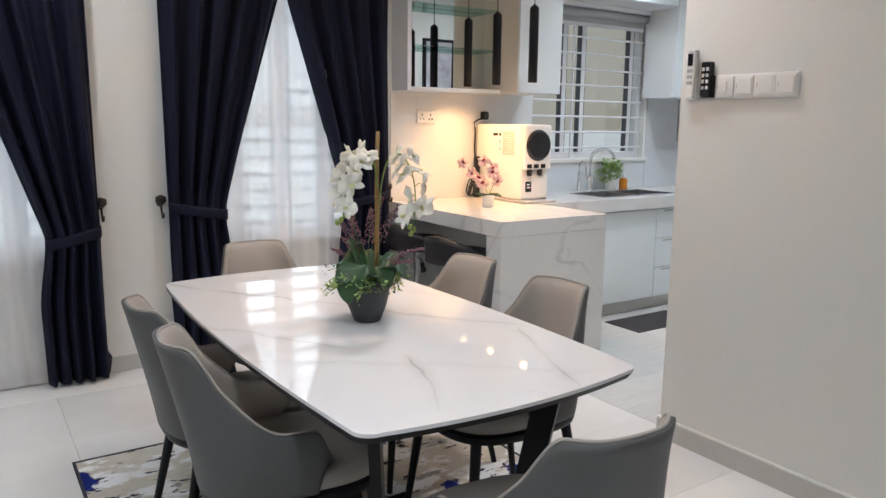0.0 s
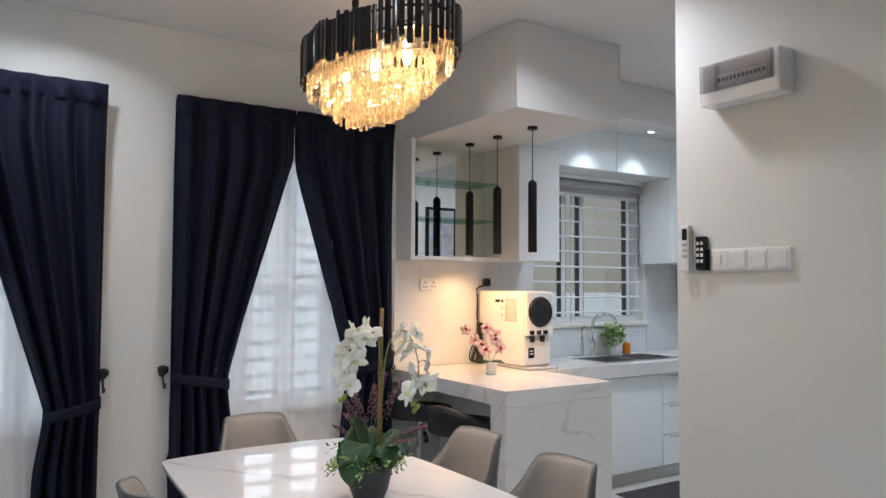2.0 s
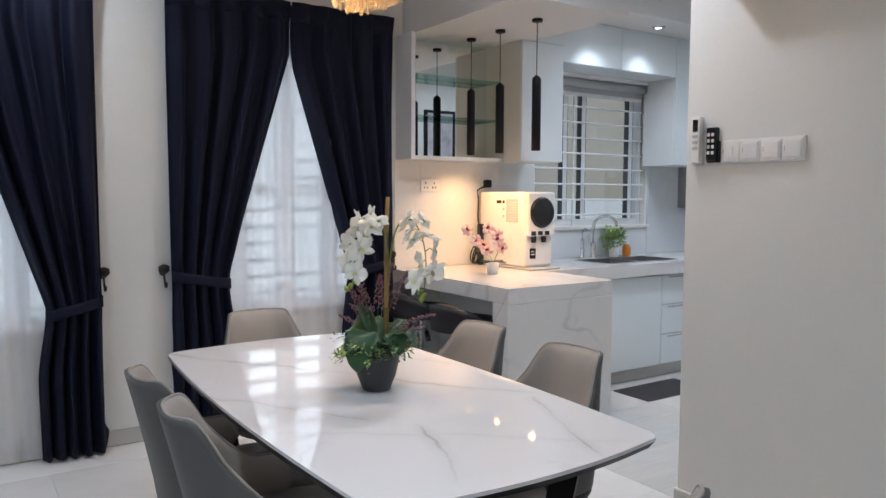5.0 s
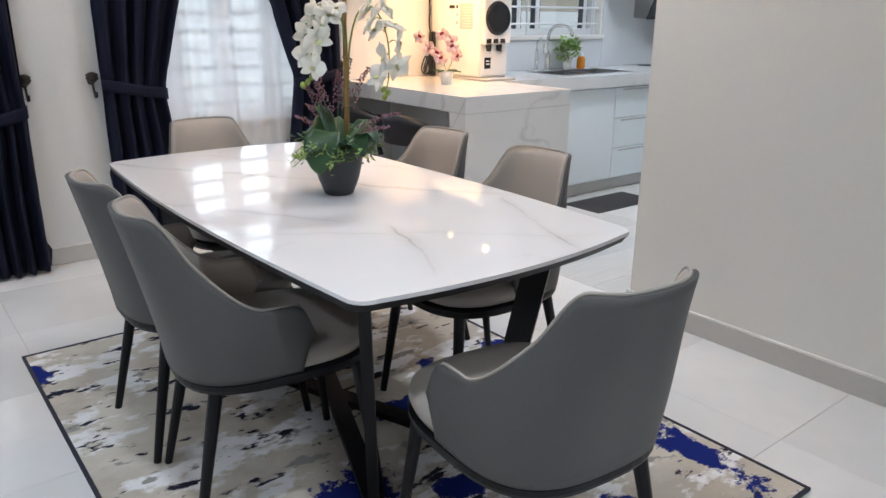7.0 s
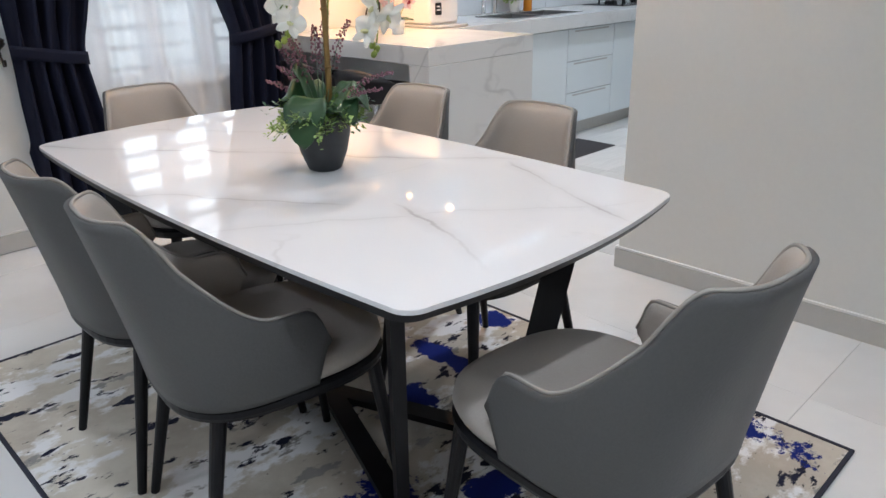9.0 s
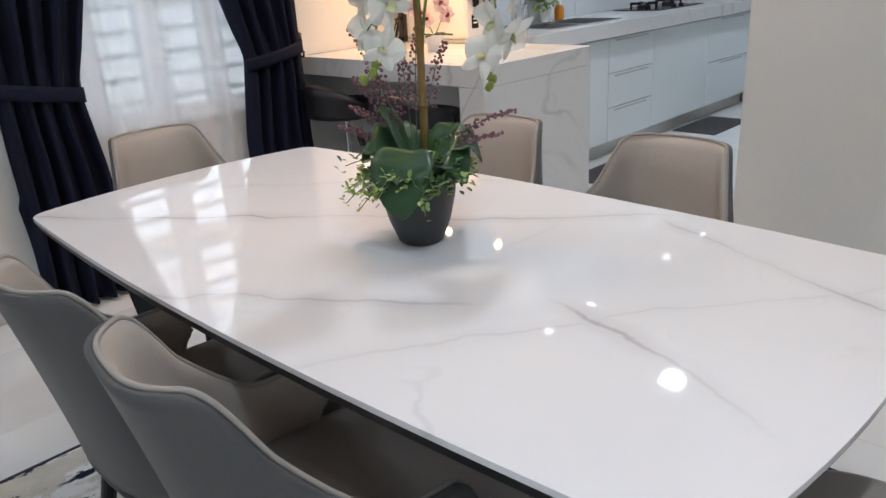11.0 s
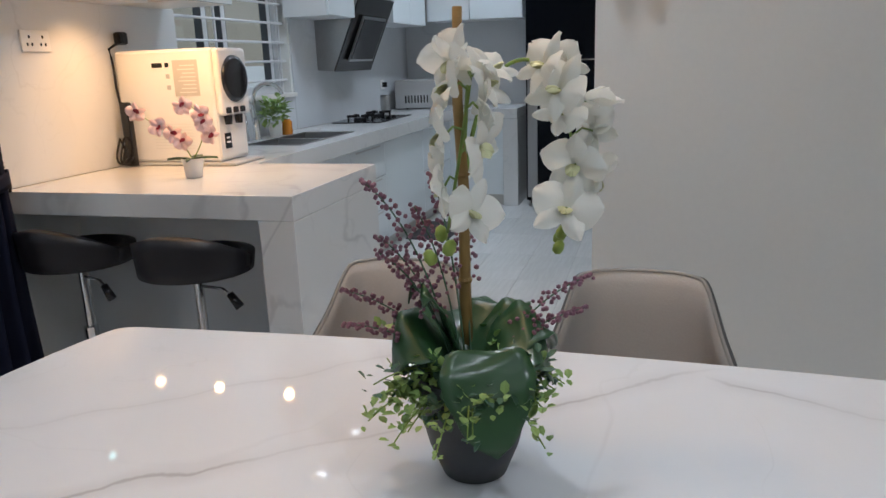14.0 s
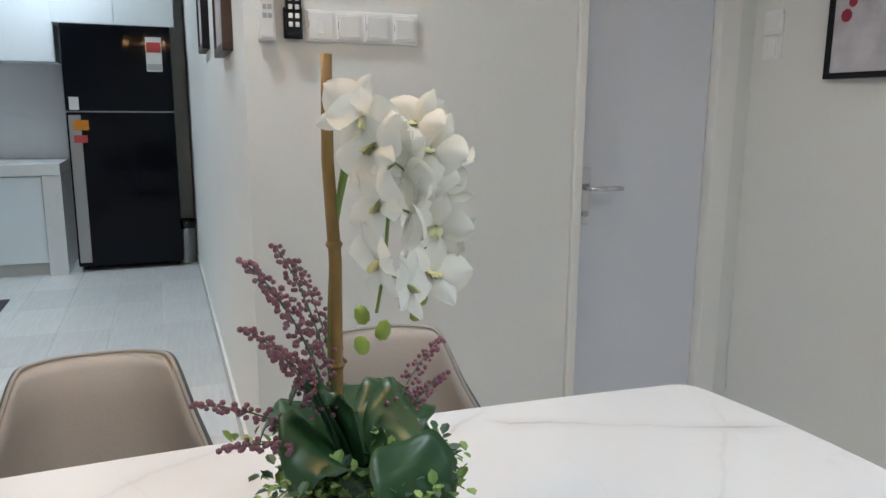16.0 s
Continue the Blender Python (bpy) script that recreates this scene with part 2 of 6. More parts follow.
def rug_material():
    """Woven rug: beige and ivory clouds with torn navy and charcoal patches."""
    m = bpy.data.materials.new("rug_pile")
    m.use_nodes = True
    n, l = m.node_tree.nodes, m.node_tree.links
    b = n["Principled BSDF"]
    b.inputs["Roughness"].default_value, b.inputs["Specular IOR Level"].default_value = 0.95, 0.1
    co = n.new("ShaderNodeTexCoord")

    def layer(scale, lo, hi, color, below, seed, stretch=(1, 1, 1), detail=8, rough=0.65):
        mp, ns, r, mix = n.new("ShaderNodeMapping"), n.new("ShaderNodeTexNoise"), n.new("ShaderNodeMapRange"), n.new("ShaderNodeMix")
        mp.inputs["Location"].default_value, mp.inputs["Scale"].default_value = (seed, seed * 0.7, 0), stretch
        ns.inputs["Scale"].default_value, ns.inputs["Detail"].default_value, ns.inputs["Roughness"].default_value = scale, detail, rough
        r.inputs["From Min"].default_value, r.inputs["From Max"].default_value = lo, hi
        mix.data_type = "RGBA"
        l.new(co.outputs["Object"], mp.inputs["Vector"]), l.new(mp.outputs["Vector"], ns.inputs["Vector"])
        l.new(ns.outputs["Fac"], r.inputs["Value"]), l.new(r.outputs["Result"], mix.inputs["Factor"])
        if isinstance(below, tuple):
            mix.inputs["A"].default_value = (*below, 1)
        else:
            l.new(below, mix.inputs["A"])
        mix.inputs["B"].default_value = (*color, 1)
        return mix.outputs["Result"]

    c = layer(2.2, 0.4, 0.6, (0.62, 0.58, 0.5), (0.46, 0.41, 0.34), 3.1)
    c = layer(3.4, 0.52, 0.57, (0.8, 0.8, 0.8), c, 7.7, (1, 1.6, 1))
    c = layer(4.5, 0.6, 0.63, (0.3, 0.29, 0.27), c, 12.4, (1, 2, 1))
    c = layer(6.5, 0.585, 0.605, (0.02, 0.022, 0.04), c, 21.3, (1, 2.2, 1))
    # torn navy streaks: a few long patches with ragged edges
    rag = n.new("ShaderNodeTexNoise")
    rag.inputs["Scale"].default_value, rag.inputs["Detail"].default_value, rag.inputs["Roughness"].default_value = 7.0, 9, 0.72
    l.new(co.outputs["Object"], rag.inputs["Vector"])
    field = None
    for cx, cy, rx, ry in ((0.71, -0.86, 0.09, 0.3), (-0.22, -0.36, 0.22, 0.13), (0.73, 0.09, 0.08, 0.14), (0.41, 0.06, 0.07, 0.24), (0.25, -0.87, 0.16, 0.07),
                           (0.14, -0.08, 0.1, 0.1), (0.72, -0.36, 0.07, 0.14), (0.34, 0.68, 0.06, 0.14), (-0.81, 0.97, 0.05, 0.14), (0.02, -0.54, 0.16, 0.07)):
        mp, ln, fall = n.new("ShaderNodeMapping"), n.new("ShaderNodeVectorMath"), n.new("ShaderNodeMapRange")
        mp.inputs["Location"].default_value, mp.inputs["Scale"].default_value = (-cx / rx, -cy / ry, 0), (1 / rx, 1 / ry, 0)
        ln.operation = "LENGTH"
        fall.inputs["From Max"].default_value, fall.inputs["To Min"].default_value, fall.inputs["To Max"].default_value = 2.0, 0.585, 0.0
        l.new(co.outputs["Object"], mp.inputs["Vector"]), l.new(mp.outputs["Vector"], ln.inputs[0]), l.new(ln.outputs["Value"], fall.inputs["Value"])
        if field is None:
            field = fall.outputs["Result"]
        else:
            big = n.new("ShaderNodeMath")
            big.operation = "MAXIMUM"
            l.new(field, big.inputs[0]), l.new(fall.outputs["Result"], big.inputs[1])
            field = big.outputs[0]
    tot, edge, navy = n.new("ShaderNodeMath"), n.new("ShaderNodeMapRange"), n.new("ShaderNodeMix")
    tot.operation, navy.data_type = "ADD", "RGBA"
    edge.inputs["From Min"].default_value, edge.inputs["From Max"].default_value = 0.885, 0.91
    navy.inputs["B"].default_value = (0.013, 0.024, 0.17, 1)
    l.new(field, tot.inputs[0]), l.new(rag.outputs["Fac"], tot.inputs[1]), l.new(tot.outputs[0], edge.inputs["Value"])
    l.new(edge.outputs["Result"], navy.inputs["Factor"]), l.new(c, navy.inputs["A"])
    c = navy.outputs["Result"]
    l.new(c, b.inputs["Base Color"])
    ns, bp = n.new("ShaderNodeTexNoise"), n.new("ShaderNodeBump")
    ns.inputs["Scale"].default_value = 400
    bp.inputs["Strength"].default_value, bp.inputs["Distance"].default_value = 0.5, 0.003
    l.new(co.outputs["Object"], ns.inputs["Vector"]), l.new(ns.outputs["Fac"], bp.inputs["Height"]), l.new(bp.outputs["Normal"], b.inputs["Normal"])
    return m


def table_marble():
    """White polished stone top: a few long wandering grey veins, with hair-thin side veins and faint clouds."""
    m = marble("table_stone", (0.76, 0.765, 0.775), (0.5, 0.49, 0.49), 1.3, 0.04, 0.008, 1.2, 0.3)
    n, l = m.node_tree.nodes, m.node_tree.links
    b = n["Principled BSDF"]
    co = n.new("ShaderNodeTexCoord")
    ns = n.new("ShaderNodeTexNoise")
    ns.inputs["Scale"].default_value, ns.inputs["Detail"].default_value, ns.inputs["Roughness"].default_value = 3.2, 6, 0.5
    l.new(co.outputs["Object"], ns.inputs["Vector"])
    wide = n.new("ShaderNodeTexNoise")
    wide.inputs["Scale"].default_value = 2.6
    l.new(co.outputs["Object"], wide.inputs["Vector"])
    sep = n.new("ShaderNodeSeparateXYZ")
    l.new(co.outputs["Object"], sep.inputs[0])

    def maths(op, a, c=None):
        k = n.new("ShaderNodeMath")
        k.operation = op
        for i, v in enumerate((a, c)):
            if v is None:
                continue
            if isinstance(v, (int, float)):
                k.inputs[i].default_value = v
            else:
                l.new(v, k.inputs[i])
        return k.outputs[0]

    def ramp(v, a, c, lo, hi):
        k = n.new("ShaderNodeMapRange")
        k.interpolation_type = "SMOOTHSTEP"
        for name, x in zip(("From Min", "From Max", "To Min", "To Max"), (a, c, lo, hi)):
            k.inputs[name].default_value = x
        l.new(v, k.inputs["Value"])
        return k.outputs["Result"]

    total = None
    for nx, ny, c, y0, y1, amount in ((0.83, 0.56, 0.13, -0.45, 0.95, 0.55), (0.83, 0.56, -0.32, -0.4, 0.4, 0.38), (0.93, -0.36, 0.512, -0.95, -0.36, 0.5), (0.93, -0.36, 0.1, -0.9, -0.42, 0.55), (0.6, 0.8, -0.5, -0.9, 0.2, 0.18), (0.8, 0.6, 0.42, -0.2, 0.9, 0.2)):
        p = maths("ADD", maths("MULTIPLY", sep.outputs[0], nx), maths("MULTIPLY", sep.outputs[1], ny))
        p = maths("ADD", p, maths("MULTIPLY", maths("SUBTRACT", ns.outputs["Fac"], 0.5), 0.16))
        d = maths("ABSOLUTE", maths("SUBTRACT", p, c))
        core, halo = ramp(d, 0.0, 0.0095, amount * 1.1, 0.0), ramp(d, 0.0, 0.042, amount * 0.35, 0.0)
        v = maths("MULTIPLY", maths("MAXIMUM", core, halo), ramp(wide.outputs["Fac"], 0.35, 0.6, 0.35, 1.0))
        v = maths("MULTIPLY", v, maths("MULTIPLY", ramp(sep.outputs[1], y0, y0 + 0.12, 0, 1), ramp(sep.outputs[1], y1 - 0.12, y1, 1, 0)))
        total = v if total is None else maths("MAXIMUM", total, v)
    mix = n.new("ShaderNodeMix")
    mix.data_type = "RGBA"
    mix.inputs["B"].default_value = (0.3, 0.28, 0.28, 1)
    l.new(b.inputs["Base Color"].links[0].from_socket, mix.inputs["A"])
    l.new(total, mix.inputs["Factor"]), l.new(mix.outputs["Result"], b.inputs["Base Color"])
    return m


def petal_material(name, color):
    """Silk petal that lets some light through."""
    m = material(name, color, 0.5, grain=0.04, scale=40, spec=0.2)
    n, l = m.node_tree.nodes, m.node_tree.links
    tl, mix = n.new("ShaderNodeBsdfTranslucent"), n.new("ShaderNodeMixShader")
    tl.inputs["Color"].default_value, mix.inputs["Fac"].default_value = (*color, 1), 0.35
    l.new(n["Principled BSDF"].outputs[0], mix.inputs[1]), l.new(tl.outputs[0], mix.inputs[2])
    l.new(mix.outputs[0], n["Material Output"].inputs["Surface"])
    return m


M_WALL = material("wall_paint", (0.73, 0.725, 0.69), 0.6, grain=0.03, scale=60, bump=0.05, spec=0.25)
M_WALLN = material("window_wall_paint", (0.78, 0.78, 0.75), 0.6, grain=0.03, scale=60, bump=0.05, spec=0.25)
M_CEIL = material("ceiling_paint", (0.69, 0.68, 0.665), 0.7, grain=0.02, scale=40, spec=0.2)
M_GROUT = material("grout", (0.74, 0.74, 0.73), 0.7, grain=0.05)
M_TILE = tile_material("floor_porcelain", (0.76, 0.76, 0.75), 0.12)
M_KTILE = tile_material("kitchen_porcelain", (0.68, 0.69, 0.68), 0.25, 0.07, 0.25)
M_SKIRT = material("skirting_tile", (0.55, 0.54, 0.51), 0.25, grain=0.06)
M_CAP = material("skirting_cap", (0.8, 0.79, 0.76), 0.3, grain=0.03)
M_TABLE = table_marble()
M_CTOP = marble("counter_marble", (0.71, 0.71, 0.7), (0.4, 0.4, 0.41), 1.5, 0.16, 0.028, 0.2, 0.5)
M_CLAD = marble("splash_marble", (0.76, 0.76, 0.75), (0.42, 0.4, 0.38), 1.9, 0.12, 0.012, 0.9, 0.2)
M_SPLASH = marble("kitchen_splash", (0.7, 0.72, 0.74), (0.5, 0.52, 0.54), 0.9, 0.12, 0.02, 0.3, 0.3)
M_GLOSS = material("white_gloss_lacquer", (0.76, 0.81, 0.83), 0.08, grain=0.015, scale=4)
M_CARCASS = material("white_carcass", (0.74, 0.76, 0.77), 0.35, grain=0.02, scale=5)
M_BLACK = material("black_metal", (0.008, 0.008, 0.01), 0.4, 0.0, grain=0.2, scale=80, spec=0.25)
M_LEATHER = material("slate_leatherette", (0.088, 0.088, 0.087), 0.5, grain=0.12, scale=180, bump=0.25, spec=0.35)
M_FABRIC = material("taupe_leatherette", (0.42, 0.385, 0.345), 0.55, grain=0.07, scale=200, bump=0.25, spec=0.35)
M_SEAT = material("taupe_seat", (0.39, 0.36, 0.325), 0.6, grain=0.08, scale=200, bump=0.25, spec=0.3)
# pale tone stands in for the highlight along the chair backs' rim
M_EDGE_HIGHLIGHT = material("edge_highlight", (0.32, 0.3, 0.27), 0.55, grain=0.05)
M_NAVY = material("navy_curtain", (0.0085, 0.011, 0.028), 0.75, grain=0.25, scale=300, bump=0.2, spec=0.2)
M_SHEER = cloth_thin("sheer_voile", (0.93, 0.93, 0.95), 0.46)
M_BRONZE = material("dark_bronze", (0.05, 0.042, 0.036), 0.35, 0.6, grain=0.2)
M_CHROME = material("chrome", (0.72, 0.73, 0.74), 0.12, 1.0, grain=0.04)
M_STEEL = material("brushed_steel", (0.42, 0.42, 0.42), 0.3, 1.0, grain=0.1, scale=60)
M_ALU = material("white_aluminium", (0.78, 0.79, 0.8), 0.35, grain=0.02)
M_PLASTIC = material("white_plastic", (0.8, 0.79, 0.77), 0.3, grain=0.02, scale=8)
M_GREYP = material("grey_plastic", (0.45, 0.45, 0.45), 0.4, grain=0.03)
M_BPLASTIC = material("black_plastic", (0.012, 0.012, 0.014), 0.2, grain=0.2)
M_STOOL = material("black_leatherette", (0.012, 0.011, 0.014), 0.45, grain=0.3, scale=150, bump=0.2)
M_POT = material("charcoal_ceramic", (0.035, 0.038, 0.042), 0.5, grain=0.15, scale=90, bump=0.1)
M_PETAL = petal_material("white_petal", (0.9, 0.9, 0.84))
M_THROAT = material("yellow_throat", (0.68, 0.68, 0.38), 0.6, grain=0.2)
M_LEAF = material("dark_leaf", (0.022, 0.062, 0.026), 0.32, grain=0.3, scale=20, tint=(0.035, 0.09, 0.03))
M_GREEN = material("light_leaf", (0.38, 0.5, 0.15), 0.5, grain=0.4, scale=12, tint=(0.12, 0.24, 0.07))
M_DGREEN = material("sage_leaf", (0.07, 0.14, 0.08), 0.5, grain=0.3, scale=12)
M_STEM = material("green_stem", (0.2, 0.3, 0.06), 0.5, grain=0.2)
M_BUD = material("green_bud", (0.3, 0.4, 0.07), 0.5, grain=0.25)
M_LAV = material("mauve_sprig", (0.15, 0.06, 0.09), 0.7, grain=0.4, scale=60, tint=(0.28, 0.14, 0.18))
M_STAKE = material("bamboo_stake", (0.270, 0.165, 0.045), 0.5, grain=0.3, scale=30)
M_PINK = material("pink_petal", (0.85, 0.6, 0.58), 0.55, grain=0.15, scale=50)
M_MAROON = material("maroon_throat", (0.3, 0.012, 0.035), 0.6, grain=0.2)
M_SMOKE = material("smoked_glass_rod", (0.012, 0.011, 0.011), 0.12, grain=0.2)
M_CRYSTAL = crystal_material()
M_BULB = emitter("bulb", (1.0, 0.72, 0.38), 60)
M_LED = emitter("led_panel", (1.0, 0.98, 0.95), 14)
M_LEDW = emitter("warm_led", (1.0, 0.85, 0.6), 25)
M_RUG = rug_material()
M_RUGEDGE = material("rug_binding", (0.03, 0.032, 0.05), 0.9, grain=0.2)
M_MIRROR = material("mirror", (0.86, 0.9, 0.9), 0.01, 1.0)
M_PANE = glass_material("clear_glass", (0.97, 1.0, 0.99), 0.01, 0.93)
M_SHELFG = glass_material("green_glass", (0.7, 0.85, 0.8), 0.02, 0.8)
M_COVER = glass_material("smoked_cover", (0.85, 0.85, 0.87), 0.05, 0.8)
M_DOOR = material("grey_laminate", (0.63, 0.64, 0.68), 0.4, grain=0.03, scale=20)
M_FRAMEW = material("white_frame", (0.76, 0.74, 0.7), 0.4, grain=0.02)
M_FRIDGE = material("black_glass_door", (0.005, 0.006, 0.009), 0.05, grain=0.1, spec=0.14)
M_FRSIDE = material("grey_fridge_side", (0.1, 0.105, 0.11), 0.3, grain=0.1)
M_MAT = material("charcoal_mat", (0.075, 0.073, 0.08), 0.9, grain=0.25, scale=120, bump=0.6)
M_OUT = material("boundary_render", (0.46, 0.4, 0.31), 0.8, grain=0.08, scale=12, bump=0.2)
M_WHITEOUT = material("white_render", (0.8, 0.8, 0.78), 0.8, grain=0.06, scale=12, bump=0.2)
M_GASKET = material("gasket_rubber", (0.06, 0.065, 0.07), 0.6, grain=0.1)
M_GROUND = material("concrete", (0.42, 0.41, 0.39), 0.85, grain=0.15, scale=8, bump=0.3)
M_ORANGE = material("amber_liquid", (0.6, 0.22, 0.02), 0.15, grain=0.1)
M_NOTICE = material("printed_grey", (0.52, 0.5, 0.47), 0.5, grain=0.05)
M_RED = material("red_print", (0.45, 0.05, 0.05), 0.5, grain=0.1)
M_PAPER = material("paper", (0.75, 0.74, 0.72), 0.7, grain=0.05)
M_ART = material("blossom_canvas", (0.3, 0.27, 0.3), 0.7, grain=0.5, scale=9, tint=(0.62, 0.6, 0.62), big=4)
M_ARTR = material("crimson_paint", (0.3, 0.02, 0.05), 0.7, grain=0.3)
M_BROWN = material("brown_wood", (0.05, 0.025, 0.018), 0.4, grain=0.3, scale=20)

# ---- mesh helpers ----


def part(name, bm, mat, parent=None, label="", smooth=False):
    me = bpy.data.meshes.new(name)
    if smooth:
        for f in bm.faces:
            f.smooth = True
    bm.to_mesh(me)
    bm.free()
    me.materials.append(mat)
    o = new(name, me)
    if parent:
        o.parent = parent
    return tagged(o, label)


def share(name, me, parent, m=None):
    """Another object on the same mesh, as a part of parent."""
    o = new(name, me)
    o.parent = parent
    if m is not None:
        o.matrix_local = m
    return o


def thing(name, label, category, loc=(0, 0, 0), rz=0, group="", kind=""):
    o = new(name)
    o.empty_display_size = 0.1
    o.matrix_world = pose(*loc, 0, 0, rz)
    return tagged(o, label, category, group, kind)


def box(x0, x1, y0, y1, z0, z1, bevel=0.0, bm=None, seg=2):
    bm = bm or bmesh.new()
    r = bmesh.ops.create_cube(bm, size=1)
    for v in r["verts"]:
        v.co = ((x0 + x1) / 2 + v.co.x * (x1 - x0), (y0 + y1) / 2 + v.co.y * (y1 - y0), (z0 + z1) / 2 + v.co.z * (z1 - z0))
    if bevel:
        es = list({e for v in r["verts"] for e in v.link_edges})
        bmesh.ops.bevel(bm, geom=es, offset=bevel, segments=seg, profile=0.5, affect="EDGES")
    return bm


def rod(a, b, r0, r1=None, seg=12, bm=None):
    """Tapered round bar from a to b."""
    bm = bm or bmesh.new()
    a, b = Vector(a), Vector(b)
    d = b - a
    m = Matrix.Translation((a + b) / 2) @ d.to_track_quat("Z", "Y").to_matrix().to_4x4()
    bmesh.ops.create_cone(bm, cap_ends=True, segments=seg, radius1=r0, radius2=r0 if r1 is None else r1, depth=d.length, matrix=m)
    return bm


def bar(a, b, w, t, up=(0, 0, 1), bm=None):
    """Flat bar from a to b, w wide and t thick."""
    bm = bm or bmesh.new()
    a, b = Vector(a), Vector(b)
    d = (b - a).normalized()
    s = d.cross(Vector(up)).normalized()
    u = s.cross(d)
    vs = [bm.verts.new(p + s * i * w / 2 + u * j * t / 2) for p in (a, b) for i, j in ((-1, -1), (1, -1), (1, 1), (-1, 1))]
    for q in ((3, 2, 1, 0), (4, 5, 6, 7), (0, 1, 5, 4), (1, 2, 6, 5), (2, 3, 7, 6), (3, 0, 4, 7)):
        bm.faces.new([vs[i] for i in q])
    return bm


def tube(points, r, seg=8, bm=None, r_end=None):
    bm = bm or bmesh.new()
    ps = [Vector(p) for p in points]
    rings = []
    for i, p in enumerate(ps):
        d = (ps[min(i + 1, len(ps) - 1)] - ps[max(i - 1, 0)]).normalized()
        q = d.to_track_quat("Z", "Y").to_matrix()
        rr = r if r_end is None else r + (r_end - r) * i / (len(ps) - 1)
        rings.append([bm.verts.new(p + q @ Vector((math.cos(2 * math.pi * k / seg) * rr, math.sin(2 * math.pi * k / seg) * rr, 0))) for k in range(seg)])
    for a, b in zip(rings, rings[1:]):
        for k in range(seg):
            bm.faces.new((a[k], a[(k + 1) % seg], b[(k + 1) % seg], b[k]))
    bm.faces.new(rings[0][::-1])
    bm.faces.new(rings[-1])
    return bm


def lathe(profile, seg=32, bm=None, at=(0, 0, 0)):
    """Turned solid: profile of (radius, z), open or closed at the axis."""
    bm = bm or bmesh.new()
    rings = []
    for r, z in profile:
        if r < 1e-5:
            rings.append([bm.verts.new((at[0], at[1], at[2] + z))])
        else:
            rings.append([bm.verts.new((at[0] + r * math.cos(2 * math.pi * k / seg), at[1] + r * math.sin(2 * math.pi * k / seg), at[2] + z)) for k in range(seg)])
    for a, b in zip(rings, rings[1:]):
        for k in range(seg):
            q = [a[k % len(a)], a[(k + 1) % len(a)], b[(k + 1) % len(b)], b[k % len(b)]]
            q = [v for i, v in enumerate(q) if v not in q[:i]]
            if len(q) > 2:
                bm.faces.new(q)
    return bm


def grid(fn, nu, nv, bm=None):
    """Sheet of fn(u, v) with u, v from 0 to 1."""
    bm = bm or bmesh.new()
    vs = [[bm.verts.new(fn(i / nu, j / nv)) for j in range(nv + 1)] for i in range(nu + 1)]
    for i in range(nu):
        for j in range(nv):
            bm.faces.new((vs[i][j], vs[i + 1][j], vs[i + 1][j + 1], vs[i][j + 1]))
    return bm


def thicken(bm, t):
    bmesh.ops.recalc_face_normals(bm, faces=bm.faces)
    bmesh.ops.solidify(bm, geom=list(bm.faces), thickness=t)
    return bm


def ease(t):
    t = max(0.0, min(1.0, t))
    return t * t * (3 - 2 * t)


# ---- the large structure ----
WY, CZ, SX = 4.69, 2.97, 2.86  # window wall, ceiling, switch wall


def structure(name, bm, mat, label, category):
    return tagged(part(name, bm, mat), label, category, kind="structure")


floor = structure("floor", box(-3.4, 8.1, -3.6, 5.0, -0.12, -0.004), M_GROUT, "pale grout bed under polished porcelain floor tiles", "floor")


def wall_with_openings(name, x0, x1, y0, y1, z1, holes, mat, label):
    """Wall along x, pierced by holes (x0, x1, z0, z1)."""
    bm = bmesh.new()
    x = x0
    for hx0, hx1, hz0, hz1 in holes:
        box(x, hx0, y0, y1, 0, z1, bm=bm)
        if hz0 > 0:
            box(hx0, hx1, y0, y1, 0, hz0, bm=bm)
        box(hx0, hx1, y0, y1, hz1, z1, bm=bm)
        x = hx1
    box(x, x1, y0, y1, 0, z1, bm=bm)
    return structure(name, bm, mat, label, "wall")


WIN1, WIN2, WINK = (-0.48, 0.74, 0.71, 2.4), (1.31, 2.53, 0.71, 2.4), (3.95, 5.22, 1.16, 2.34)
wall_with_openings("wall_north", -3.4, 8.1, WY, WY + 0.16, 3.2, [WIN1, WIN2, WINK], M_WALLN, "off-white painted wall with three window openings")
bm = box(SX, SX + 0.13, 1.281, 2.41, 0, CZ + 0.1)
box(SX, SX + 0.13, 0.4, 1.281, 2.13, CZ + 0.1, bm=bm)
box(SX, SX + 0.13, -3.6, 0.573, 0, CZ + 0.1, bm=bm)
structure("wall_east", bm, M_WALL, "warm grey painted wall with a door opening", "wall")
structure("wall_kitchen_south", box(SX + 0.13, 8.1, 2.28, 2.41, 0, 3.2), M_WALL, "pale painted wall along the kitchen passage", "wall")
structure("wall_kitchen_east", box(7.78, 7.94, 2.41, WY, 0, 3.2), M_WALLN, "white painted wall at the kitchen's end", "wall")
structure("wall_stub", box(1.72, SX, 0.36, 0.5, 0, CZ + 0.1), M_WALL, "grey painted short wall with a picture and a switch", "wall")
structure("wall_west", box(-3.4, -3.25, -3.6, WY, 0, 3.2), M_WALLN, "off-white painted living room wall", "wall")
structure("wall_south", box(-3.25, SX, -3.6, -3.45, 0, 3.2), M_WALLN, "off-white painted living room wall", "wall")
structure("wall_store_east", box(4.2, 4.3, -0.2, 2.28, 0, 3.2), M_WALL, "plain painted wall behind the door", "wall")
